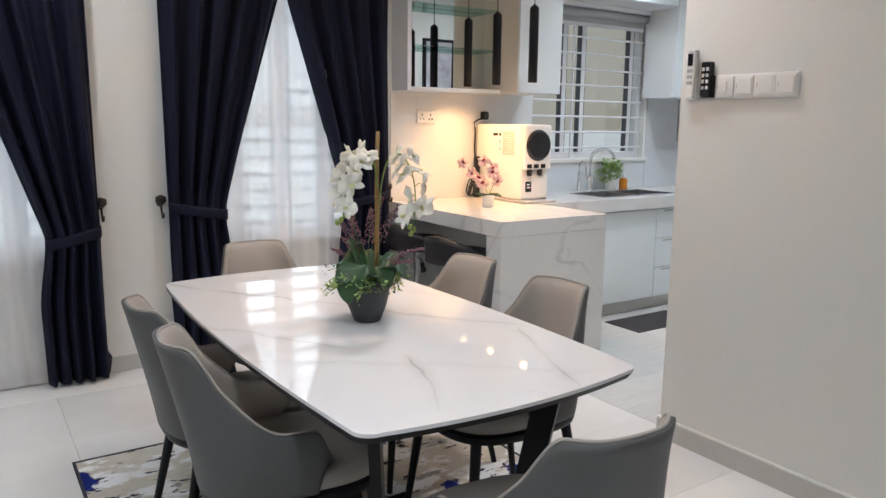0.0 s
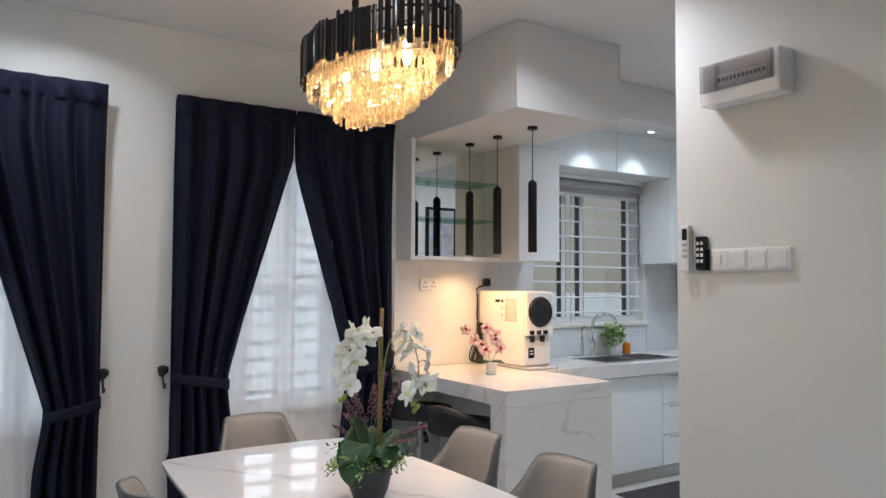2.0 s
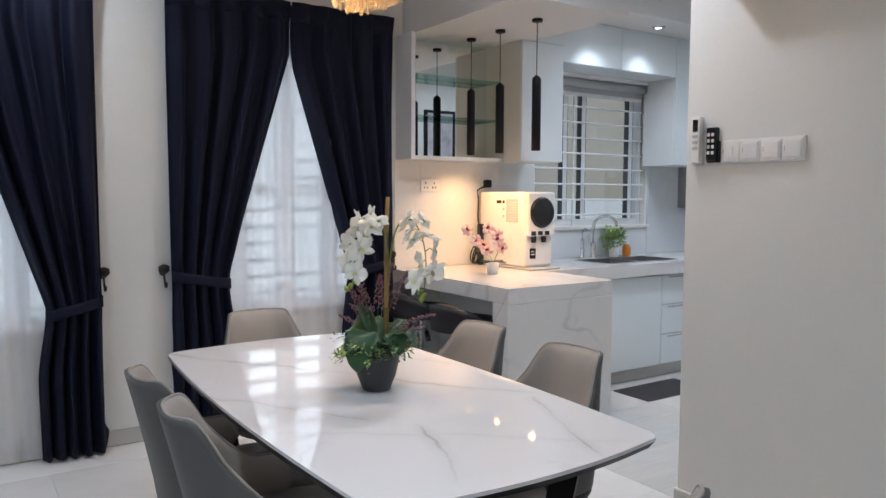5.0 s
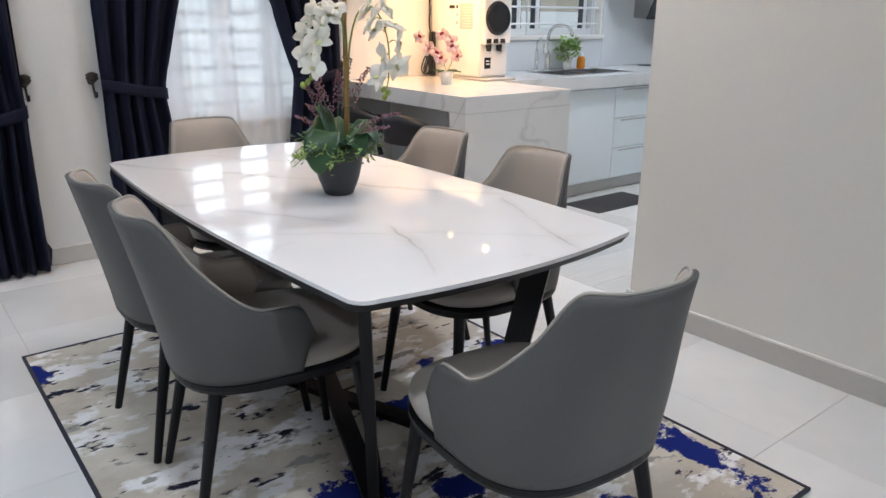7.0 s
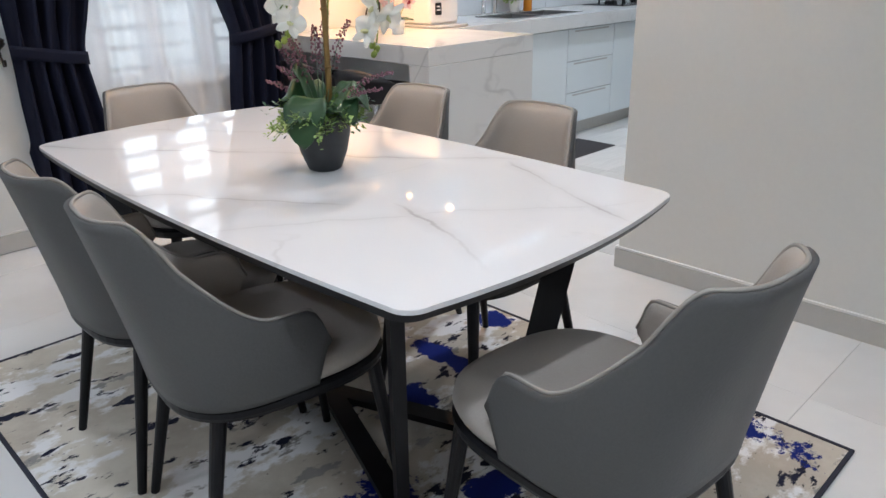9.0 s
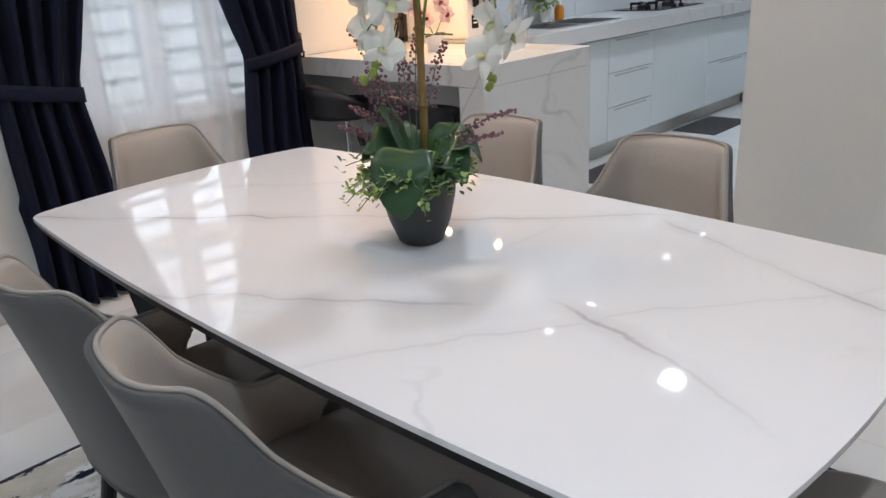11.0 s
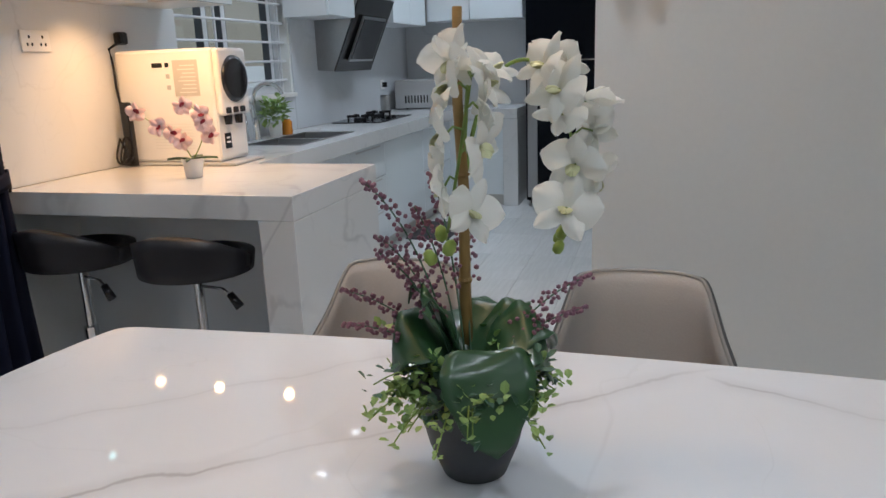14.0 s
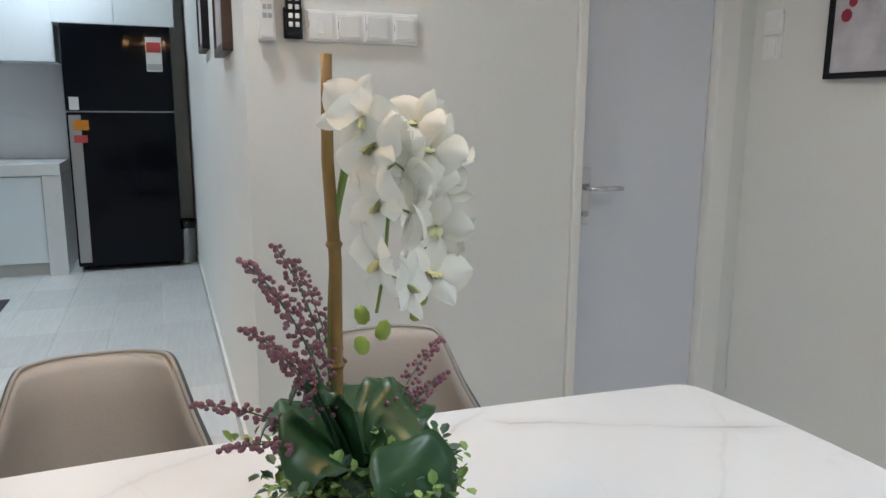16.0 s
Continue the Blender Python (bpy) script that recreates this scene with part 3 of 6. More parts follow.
structure("wall_store_south", box(SX + 0.13, 4.2, -0.3, -0.2, 0, 3.2), M_WALL, "plain painted wall behind the door", "wall")
structure("ceiling", box(-3.4, 8.1, -3.6, 4.95, CZ, CZ + 0.12), M_CEIL, "flat white painted plaster ceiling", "ceiling")
structure("ceiling_soffit", box(2.77, 3.587, 3.424, WY, 2.47, CZ - 0.002, 0.004), M_CEIL, "boxed plaster soffit hanging over the breakfast counter", "soffit")
structure("ceiling_bulkhead", box(3.587, 7.78, 3.98, WY, 2.69, CZ - 0.002, 0.003), M_CEIL, "boxed plaster bulkhead over the kitchen cupboards", "bulkhead")

# skirting tiles with a pale cap


def skirting(a, b, axis, at, out):
    """Skirting from a to b along axis, against the wall at `at`, standing out by `out`."""
    s = thing("baseboard", "beige tile skirting with a pale top edge", "skirting", kind="structure")
    lo, hi = sorted((at, at + out))
    if axis == "x":
        part("skirting_tile", box(a, b, lo, hi, 0, 0.088, 0.001), M_SKIRT, s)
        part("skirting_cap", box(a, b, lo, hi, 0.089, 0.099, 0.002), M_CAP, s)
    else:
        part("skirting_tile", box(lo, hi, a, b, 0, 0.088, 0.001), M_SKIRT, s)
        part("skirting_cap", box(lo, hi, a, b, 0.089, 0.099, 0.002), M_CAP, s)


skirting(-3.25, 2.7, "x", WY, -0.012)
skirting(1.281, 2.422, "y", SX, -0.012)
skirting(SX, 7.1, "x", 2.41, 0.012)
skirting(1.72, SX, "x", 0.5, 0.012)

# windows
def window(name, hole, label, mullions=(0.27, 0.52, 0.77), transom=None, wide=0.03):
    x0, x1, z0, z1 = hole
    w = thing(name, label, "window", (0, 0, 0), kind="structure")
    y = WY + 0.09
    bm = bmesh.new()
    box(x0, x1, y - 0.03, y + 0.03, z0, z0 + 0.05, 0.003, bm), box(x0, x1, y - 0.03, y + 0.03, z1 - 0.05, z1, 0.003, bm)
    box(x0, x0 + 0.05, y - 0.03, y + 0.03, z0 + 0.05, z1 - 0.05, 0.003, bm), box(x1 - 0.05, x1, y - 0.03, y + 0.03, z0 + 0.05, z1 - 0.05, 0.003, bm)
    part("window_frame", bm, M_ALU, w)
    xs = [x0 + 0.05] + [x0 + f * (x1 - x0) for f in mullions] + [x1 - 0.05]
    for a in xs[1:-1]:
        part("mullion", box(a - wide, a + wide, y - 0.026, y + 0.026, z0 + 0.05, z1 - 0.05, 0.003), M_ALU, w)
    if transom:
        part("transom", box(x0 + 0.05, x1 - 0.05, y - 0.029, y + 0.029, transom - 0.025, transom + 0.025, 0.003), M_ALU, w)
    for a in xs[1:-1]:
        for s in (-1, 1):
            part("gasket", box(a + s * wide - 0.006, a + s * wide + 0.006, y - 0.024, y + 0.024, z0 + 0.051, z1 - 0.051), M_GASKET, w, "dark rubber gasket")
    for a, b in zip(xs, xs[1:]):
        p = part("pane", box(a, b, y - 0.004, y + 0.004, z0 + 0.05, z1 - 0.05), M_PANE, w)
        p.visible_shadow = False
    part("window_sill", box(x0 - 0.03, x1 + 0.03, WY - 0.03, WY + 0.06, z0 - 0.03, z0 - 0.002, 0.004), M_FRAMEW, w)
    return w


def grille(hole, step, label, y=None, uprights=(0.03, 0.97), r=0.008):
    x0, x1, z0, z1 = hole
    y = WY + 0.135 if y is None else y
    g = thing("window_grille", label, "grille")
    z = z0 + step * 0.7
    while z < z1 - 0.03:
        part("grille_bar", rod((x0 + 0.004, y, z), (x1 - 0.004, y, z), r, seg=8) if r < 0.009 else box(x0 + 0.004, x1 - 0.004, y - 0.004, y + 0.004, z - r, z + r), M_ALU if r < 0.009 else M_GREYP, g)
        z += step
    for f in uprights:
        part("grille_post", rod((x0 + f * (x1 - x0), y + 0.018, z0 + 0.002), (x0 + f * (x1 - x0), y + 0.018, z1 - 0.002), r, seg=8), M_ALU, g)
    return g


window("window_1", WIN1, "white aluminium casement window behind a sheer curtain", transom=1.45, wide=0.05)
window("window_2", WIN2, "white aluminium casement window behind a sheer curtain", transom=1.45, wide=0.05)
window("window_3", WINK, "white aluminium kitchen window above the sink", mullions=(0.3, 0.46, 0.9), wide=0.022)
for hole in (WIN1, WIN2):
    grille(hole, 0.105, "grey painted flat steel bars outside the window", r=0.0145)
grille(WINK, 0.125, "white painted horizontal steel window bars", WY + 0.03, (0.03, 0.36, 0.97), 0.008)

# outside
structure("ground", box(-60, 60, 5.0, 80, -0.2, -0.12), M_GROUND, "pale concrete yard outside the windows", "ground")
structure("boundary_wall", box(4, 18, 7.3, 7.45, -0.12, 1.36), M_WHITEOUT, "white rendered boundary wall in daylight", "wall")
structure("outer_wall", box(-12, 3.99, 7.3, 7.45, -0.12, 3.4), M_WHITEOUT, "white rendered outer wall in daylight", "wall")
structure("neighbour_house", box(-12, 18, 9.6, 9.8, -0.12, 6.5), M_OUT, "beige rendered wall of the neighbouring house", "house")

# ---- door, switches, pictures on the walls ----


def door():
    d = thing("door_1", "closed pale grey laminate door in a white frame", "door", kind="structure")
    part("door_leaf", box(SX + 0.03, SX + 0.07, 0.672, 1.241, 0.006, 2.08, 0.002), M_DOOR, d)
    bm = box(SX - 0.015, SX + 0.09, 1.243, 1.279, 0, 2.13, 0.004)
    box(SX - 0.015, SX + 0.09, 0.575, 0.67, 0, 2.13, 0.004, bm)
    box(SX - 0.015, SX + 0.09, 0.67, 1.243, 2.083, 2.13, 0.004, bm)
    part("door_frame", bm, M_FRAMEW, d, "white moulded door frame")
    h = part("door_handle", box(SX + 0.018, SX + 0.03, 1.19, 1.23, 0.925, 1.135, 0.003), M_CHROME, d, "brushed chrome lever handle")
    part("lever", tube([(SX + 0.02, 1.21, 1.06), (SX - 0.03, 1.21, 1.06), (SX - 0.035, 1.185, 1.06), (SX - 0.035, 1.085, 1.06)], 0.009), M_CHROME, h, smooth=True)
    part("keyhole", rod((SX + 0.012, 1.21, 0.965), (SX + 0.02, 1.21, 0.965), 0.011), M_STEEL, h)


door()


def switch_bank(y0, n, z0, pitch, height):
    s = thing("switch_plate", "row of four white double light switches", "light switch")
    part("plate", box(SX - 0.011, SX, y0, y0 + n * pitch, z0, z0 + height, 0.003), M_PLASTIC, s)
    for k in range(n):
        a = y0 + k * pitch
        f = part("switch_frame", box(SX - 0.015, SX - 0.0105, a + 0.006, a + pitch - 0.006, z0 + 0.007, z0 + height - 0.007, 0.002), M_PLASTIC, s)
        if k == n - 1:
            part("rocker", box(SX - 0.021, SX - 0.0145, a + 0.034, a + 0.056, z0 + 0.024, z0 + height - 0.024, 0.003), M_PLASTIC, f, "narrow raised rocker")
        else:
            part("rocker", box(SX - 0.0185, SX - 0.0145, a + 0.014, a + pitch - 0.014, z0 + 0.016, z0 + height - 0.016, 0.002), M_PLASTIC, f)
        part("indicator_slit", box(SX - 0.0158, SX - 0.0149, a + pitch - 0.0115, a + pitch - 0.0085, z0 + 0.04, z0 + 0.06), M_GREYP, f, "small grey indicator slit")


switch_bank(1.871, 4, 1.54, 0.0895, 0.094)


def remote(y0, y1, z0, z1, mat, label, screen, keys):
    r = thing("remote_control", label, "remote control")
    part("holder", box(SX - 0.02, SX, y0 - 0.003, y1 + 0.003, z0, z0 + 0.09, 0.003), mat, r)
    b = part("remote_body", box(SX - 0.034, SX - 0.004, y0 + 0.002, y1 - 0.002, z0 + 0.006, z1, 0.005), mat, r)
    if screen:
        part("display", box(SX - 0.0355, SX - 0.033, y0 + 0.01, y1 - 0.01, z1 - 0.065, z1 - 0.015), M_BPLASTIC, b)
    for i in range(keys):
        for j in range(2):
            yy, zz = y0 + 0.015 + j * (y1 - y0 - 0.03), z1 - (0.085 if screen else 0.03) - i * 0.025
            part("key", box(SX - 0.036, SX - 0.033, yy - 0.006, yy + 0.006, zz - 0.007, zz + 0.007, 0.001), M_GREYP if screen else M_PLASTIC, b)


remote(2.322, 2.367, 1.538, 1.742, M_PLASTIC, "white air-conditioner remote in a wall holder", True, 3)
remote(2.242, 2.292, 1.545, 1.69, M_BPLASTIC, "black fan remote in a wall holder", False, 4)


def fuse_box():
    f = thing("fuse_box", "white consumer unit with a clear flap on the wall", "fuse box")
    x0, x1 = SX - 0.1, SX
    bm = box(x0, x1, 1.85, 2.208, 2.222, 2.395, 0.006)
    part("case", bm, M_PLASTIC, f)
    c = part("recess", box(x0 - 0.002, x0 + 0.012, 1.87, 2.188, 2.275, 2.38), M_GREYP, f)
    for k in range(12):
        y = 1.9 + k * 0.018
        part("breaker", box(x0 - 0.008, x0 - 0.002, y, y + 0.015, 2.29, 2.335, 0.001), M_PLASTIC, c)
        part("toggle", box(x0 - 0.013, x0 - 0.007, y + 0.004, y + 0.011, 2.305, 2.32), M_BPLASTIC, c)
    part("flap", box(x0 - 0.02, x0 - 0.016, 1.865, 2.193, 2.27, 2.385), M_COVER, f, "smoked clear flap")


fuse_box()


def picture(name, label, x0, x1, y, z0, z1, side, art, frame_mat, w=0.02, depth=0.03):
    """Framed picture on a wall that runs along x; side +1 faces +y."""
    p = thing(name, label, "picture")
    a, b = sorted((y, y + side * depth))
    bm = box(x0, x1, a, b, z0, z0 + w, 0.002)
    box(x0, x1, a, b, z1 - w, z1, 0.002, bm), box(x0, x0 + w, a, b, z0 + w, z1 - w, 0.002, bm), box(x1 - w, x1, a, b, z0 + w, z1 - w, 0.002, bm)
    part("picture_frame", bm, frame_mat, p)
    c, d = sorted((y + side * 0.004, y + side * (depth - 0.008)))
    cv = part("canvas", box(x0 + w, x1 - w, c, d, z0 + w, z1 - w), art, p)
    return p, cv


p, cv = picture("framed_picture", "black-framed blossom painting in grey and crimson", 1.9, 2.497, 0.5, 1.45, 2.05, 1, M_ART, M_BLACK)
rng = random.Random(4)
for k in range(9):
    px, pz = rng.uniform(2.2, 2.46), rng.uniform(1.62, 2.0)
    part("blossom", lathe([(0, 0), (rng.uniform(0.012, 0.028), 0.001), (0, 0.002)], 9), M_ARTR, cv).matrix_local = pose(px, 0.5235, pz, -90)
picture("framed_picture", "dark brown framed picture on the passage wall", 3.2, 3.6, 2.41, 1.53, 2.1, 1, M_ART, M_BROWN, 0.03, 0.035)
picture("framed_picture", "black framed picture on the passage wall", 4.35, 4.73, 2.41, 1.62, 2.3, 1, M_ART, M_BLACK, 0.03, 0.035)


def small_switch():
    s = thing("switch_plate", "white single light switches, one above the other", "light switch")
    for z in (1.53, 1.622):
        b = part("plate", box(2.715, 2.8, 0.5, 0.511, z, z + 0.086, 0.003), M_PLASTIC, s)
        part("rocker", box(2.733, 2.782, 0.511, 0.516, z + 0.012, z + 0.074, 0.002), M_PLASTIC, b)


small_switch()

# ---- ceiling lights ----


def downlight(x, y, z, square=True, label="square white recessed ceiling light, switched on"):
    d = thing("ceiling_light", label, "ceiling light", (x, y, z), group="recessed ceiling lights")
    if square:
        bm = bmesh.new()
        for a, b, c, e in ((-0.085, 0.085, -0.085, -0.07), (-0.085, 0.085, 0.07, 0.085), (-0.085, -0.07, -0.07, 0.07), (0.07, 0.085, -0.07, 0.07)):
            box(a, b, c, e, -0.012, -0.001, 0.002, bm)
        part("trim", bm, M_PLASTIC, d)
        part("diffuser", box(-0.069, 0.069, -0.069, 0.069, -0.006, -0.001), M_LED, d, "glowing white diffuser")
    else:
        part("trim", lathe([(0.03, -0.002), (0.034, -0.014), (0.05, -0.012), (0.052, -0.001)], 24), M_CHROME, d, smooth=True)
        part("lens", lathe([(0, -0.006), (0.03, -0.006), (0.03, -0.001), (0, -0.001)], 20), M_LED, d, "glowing lens")


# the added living room spots and y 1.3 get invented matching fittings
for lx, ly in DINING_LIGHTS + ADDED_LIVING_LIGHTS + KITCHEN_LIGHTS:
    downlight(lx, ly, CZ)
for lx in (4.17, 4.72, 5.9, 6.6):
    downlight(lx, 4.16, 2.69, False, "small round chrome spotlight in the bulkhead, switched on")


def pendant(y):
    p = thing("pendant_light", "slim black cylinder pendant over the breakfast counter, lit", "pendant light", (3.18, y, 2.47), group="pendants over the counter")
    part("ceiling_rose", lathe([(0, 0), (0.032, 0), (0.032, -0.018), (0.006, -0.022), (0, -0.022)], 20), M_BLACK, p)
    part("cord", rod((0, 0, -0.35), (0, 0, -0.02), 0.0028, seg=6), M_BLACK, p)
    s = part("shade", lathe([(0.006, -0.335), (0.026, -0.352), (0.028, -0.36), (0.028, -0.79), (0.024, -0.79), (0.024, -0.745), (0, -0.745)], 24), M_BLACK, p, "black tube shade", True)
    part("lamp_lens", lathe([(0, -0.752), (0.022, -0.752), (0.022, -0.747), (0, -0.747)], 16), M_LEDW, s, "glowing warm lens")


for y in PENDANTS:
    pendant(y)


def chandelier():
    cx, cy = 1.545, 2.8
    c = thing("chandelier", "oval tiered crystal chandelier with smoked glass rods, lit amber", "chandelier", (cx, cy, 0))
    part("canopy", box(-0.05, 0.05, -0.3, 0.3, 2.935, 2.969, 0.004), M_BLACK, c, "black ceiling bar")
    for s in (-0.18, 0.18):
        ch = part("chain", rod((0, s, 2.44), (0, s, 2.935), 0.006, seg=6), M_BLACK, c, "black chain in a fabric sleeve")
        for k in range(8):
            zz = 2.455 + k * 0.0595
            part("chain_sleeve", lathe([(0.0125, 0), (0.0165, 0.012), (0.0145, 0.03), (0.017, 0.046), (0.0125, 0.0593)], 10, at=(0, s, zz)), M_BLACK, ch, smooth=True)

    def oval(a, b, n):
        pts = [(b * math.cos(t), a * math.sin(t)) for t in np.linspace(0, 2 * math.pi, 721)]
        run = [0.0]
        for p, q in zip(pts, pts[1:]):
            run.append(run[-1] + math.hypot(q[0] - p[0], q[1] - p[1]))
        out, j = [], 0
        for k in range(n):
            while run[j + 1] < run[-1] * k / n:
                j += 1
            out.append((*pts[j], math.atan2(pts[j][1] / a ** 2, pts[j][0] / b ** 2)))
        return out

    def ring(a, b, zz):
        pts = [(x, y, zz) for x, y, _ in oval(a, b, 48)]
        return tube(pts + pts[:1], 0.006, 6)

    smoke = box(-0.005, 0.005, -0.011, 0.011, -0.078, 0.078, 0.003, seg=1)
    sm = bpy.data.meshes.new("smoked_rod")
    smoke.to_mesh(sm), smoke.free(), sm.materials.append(M_SMOKE)
    rg = random.Random(2)
    f = part("upper_ring", ring(0.47, 0.22, 2.43), M_BLACK, c)
    for x, y, a in oval(0.485, 0.235, 84):
        share("smoked_rod", sm, f, pose(x, y, 2.385 + rg.uniform(-0.015, 0.015), 0, 0, math.degrees(a) + rg.uniform(-25, 25)))
    cm = {}
    for h in (0.11, 0.09):
        b = box(-0.006, 0.006, -0.008, 0.008, -h / 2, h / 2, 0.004, seg=1)
        cm[h] = bpy.data.meshes.new("crystal")
        b.to_mesh(cm[h]), b.free(), cm[h].materials.append(M_CRYSTAL)
    for a, b, zz, h, n in ((0.455, 0.205, 2.31, 0.11, 84), (0.365, 0.155, 2.255, 0.11, 66), (0.28, 0.11, 2.205, 0.11, 50), (0.2, 0.07, 2.165, 0.09, 34)):
        r = part("tier_ring", ring(a, b, zz + h / 2), M_CHROME, c)
        for x, y, t in oval(a, b, n):
            share("crystal", cm[h], r, pose(x, y, zz + rg.uniform(-0.007, 0.007), rg.uniform(-3, 3), rg.uniform(-3, 3), math.degrees(t) + rg.uniform(-30, 30)))
    for s in (-0.25, 0.0, 0.25):
        h = part("lamp_holder", rod((0, s, 2.37), (0, s, 2.44), 0.014, seg=10), M_CHROME, c)
        part("bulb", lathe([(0, 2.28), (0.012, 2.29), (0.016, 2.315), (0.012, 2.355), (0.01, 2.37)], 12, at=(0, s, 0)), M_BULB, h, "glowing candle bulb", True)
    part("cross_bar", box(-0.008, 0.008, -0.46, 0.46, 2.436, 2.448), M_BLACK, c)


chandelier()

# ---- curtains ----


def curtain(name, x_out, x_in, zt, side, label, tie_z=0.93, tie=(0.0, 0.29), seed=0):
    """Heavy curtain panel gathered to x_out by a tieback: full at the top, narrow at the tie."""
    c = thing(name, label, "curtain", group="navy curtains")
    w = x_in - x_out
    rg = random.Random(seed)
    ph = [rg.uniform(0, 6.28) for _ in range(4)]

    def shape(u, v):
        z = 0.015 + v * (zt - 0.015)
        if z > tie_z:
            k = min(1.0, (z - tie_z) / (zt - 0.3 - tie_z))
            inner = tie[1] + (abs(w) - tie[1]) * (k ** 1.02)
            outer = tie[0]
        else:
            k = (tie_z - z) / tie_z
            outer, inner = tie[0] - 0.015 * k, tie[1] + 0.05 * ease(k * 2) - 0.015 * k
        pinch = math.exp(-((z - tie_z) / 0.09) ** 2)
        s = outer + (inner - outer) * u
        x = x_out + math.copysign(s, w)
        folds = 5
        amp = 0.034 * (1 - 0.55 * pinch) * (0.55 + 0.45 * ease((zt - z) / 0.5))
        bend = 0.5 * math.sin(3 * z + ph[2]) * (zt - z) / zt
        yy = amp * math.sin(2 * math.pi * folds * u + ph[0] + bend) + 0.4 * amp * math.sin(2 * math.pi * folds * 1.73 * u + ph[1] + 1.3 * z)
        sag = -0.02 * pinch * math.sin(math.pi * u)
        return (x, WY - 0.105 + yy - 0.015 * math.sin(math.pi * u) + sag, z)

    bm = grid(shape, 96, 60)
    thicken(bm, 0.004)
    part("drape", bm, M_NAVY, c, smooth=True)

    def head(u, v):
        x = x_out + w * u
        return (x, WY - 0.105 + 0.03 * math.sin(2 * math.pi * 5 * u + ph[0]) * (1 - v) - 0.008, zt - 0.1 + 0.115 * v)

    part("pleated_heading", thicken(grid(head, 80, 3), 0.008), M_NAVY, c, "stiff pleated heading tape", True)
    sx = math.copysign(1, w)

    def band(u, v):
        a = 2 * math.pi * u
        return (x_out + sx * (0.5 * (tie[0] + tie[1]) + (0.5 * (tie[1] - tie[0]) + 0.003) * math.cos(a)), WY - 0.11 + 0.062 * math.sin(a),
                tie_z - 0.045 + 0.06 * v + 0.03 * math.cos(a) * -1)

    part("tieback", thicken(grid(band, 40, 3), 0.004), M_NAVY, c, "navy fabric tieback", True)
    return c


curtain("curtain", 0.845, 0.14, 2.545, -1, "dark navy curtain tied back against the window wall", 0.82, (0.0, 0.27), 1)
curtain("curtain", -0.58, 0.12, 2.545, 1, "dark navy curtain tied back against the window wall", 0.82, (0.0, 0.27), 2)
curtain("curtain", 1.206, 1.925, 2.545, 1, "dark navy curtain tied back beside the breakfast counter", 0.93, (0.0, 0.33), 3)
curtain("curtain", 2.64, 1.935, 2.545, -1, "dark navy curtain tied back beside the breakfast counter", 0.95, (0.0, 0.33), 4)


def sheer(x0, x1, seed):
    c = thing("sheer_curtain", "white sheer voile curtain drawn across the window", "curtain", group="sheer curtains")
    rg = random.Random(seed)
    a, b = rg.uniform(0, 6), rg.uniform(0, 6)
    part("voile", grid(lambda u, v: (x0 + (x1 - x0) * u, WY - 0.055 + 0.014 * math.sin(60 * u + a + 0.6 * math.sin(4 * v)) + 0.007 * math.sin(97 * u + b), 0.02 + 2.5 * v), 150, 8), M_SHEER, c, smooth=True)


sheer(-0.56, 0.8, 1)
sheer(1.24, 2.6, 2)


def rail(x0, x1):
    r = thing("curtain_track", "white metal curtain track hidden behind the pleats", "curtain rail")
    part("track", box(x0, x1, WY - 0.07, WY - 0.05, 2.525, 2.545, 0.002), M_ALU, r)
    for x in (x0 + 0.06, (x0 + x1) / 2, x1 - 0.06):
        part("bracket", box(x - 0.012, x + 0.012, WY - 0.05, WY, 2.52, 2.55), M_ALU, r)


rail(-0.57, 0.83)
rail(1.21, 2.63)


def hook(x, z):
    h = thing("tieback_hook", "bronze curtain holdback hook with a round knob", "curtain hook", (x, WY, z), group="curtain hooks")
    part("wall_plate", lathe([(0, 0), (0.02, 0), (0.02, 0.006), (0.012, 0.012), (0, 0.012)], 16), M_BRONZE, h).matrix_local = pose(0, 0, 0.03, 90)
    part("arm", tube([(0, 0, 0.03), (0, -0.03, 0.02), (0, -0.045, -0.02), (0, -0.06, -0.05), (0, -0.085, -0.045), (0, -0.09, -0.02)], 0.006), M_BRONZE, h, smooth=True)
    part("knob", lathe([(0, -0.03), (0.02, -0.02), (0.033, -0.004), (0.028, 0.006), (0.033, 0.014), (0.015, 0.026), (0, 0.03)], 16, at=(0, -0.034, 0.05)), M_BRONZE, h, smooth=True)


for hx, hz in ((0.865, 0.93), (1.18, 0.93), (2.665, 0.95)):
    hook(hx, hz)

# ---- rug, dining table, chairs ----
rug = thing("rug", "beige and ivory abstract rug with torn navy patches", "rug", (1.343, 2.37, 0))
part("rug_top", box(-0.81, 0.81, -1.15, 1.15, 0, 0.009, 0.002), M_RUG, rug)
bm = bmesh.new()
for x0, x1, y0, y1 in ((-0.822, 0.822, -1.162, -1.15), (-0.822, 0.822, 1.15, 1.162), (-0.822, -0.81, -1.15, 1.15), (0.81, 0.822, -1.15, 1.15)):
    box(x0, x1, y0, y1, 0, 0.011, 0.002, bm)
part("rug_binding", bm, M_RUGEDGE, rug, "dark stitched edge binding")

TX, TY, TZ = 1.338, 2.512, 0.76


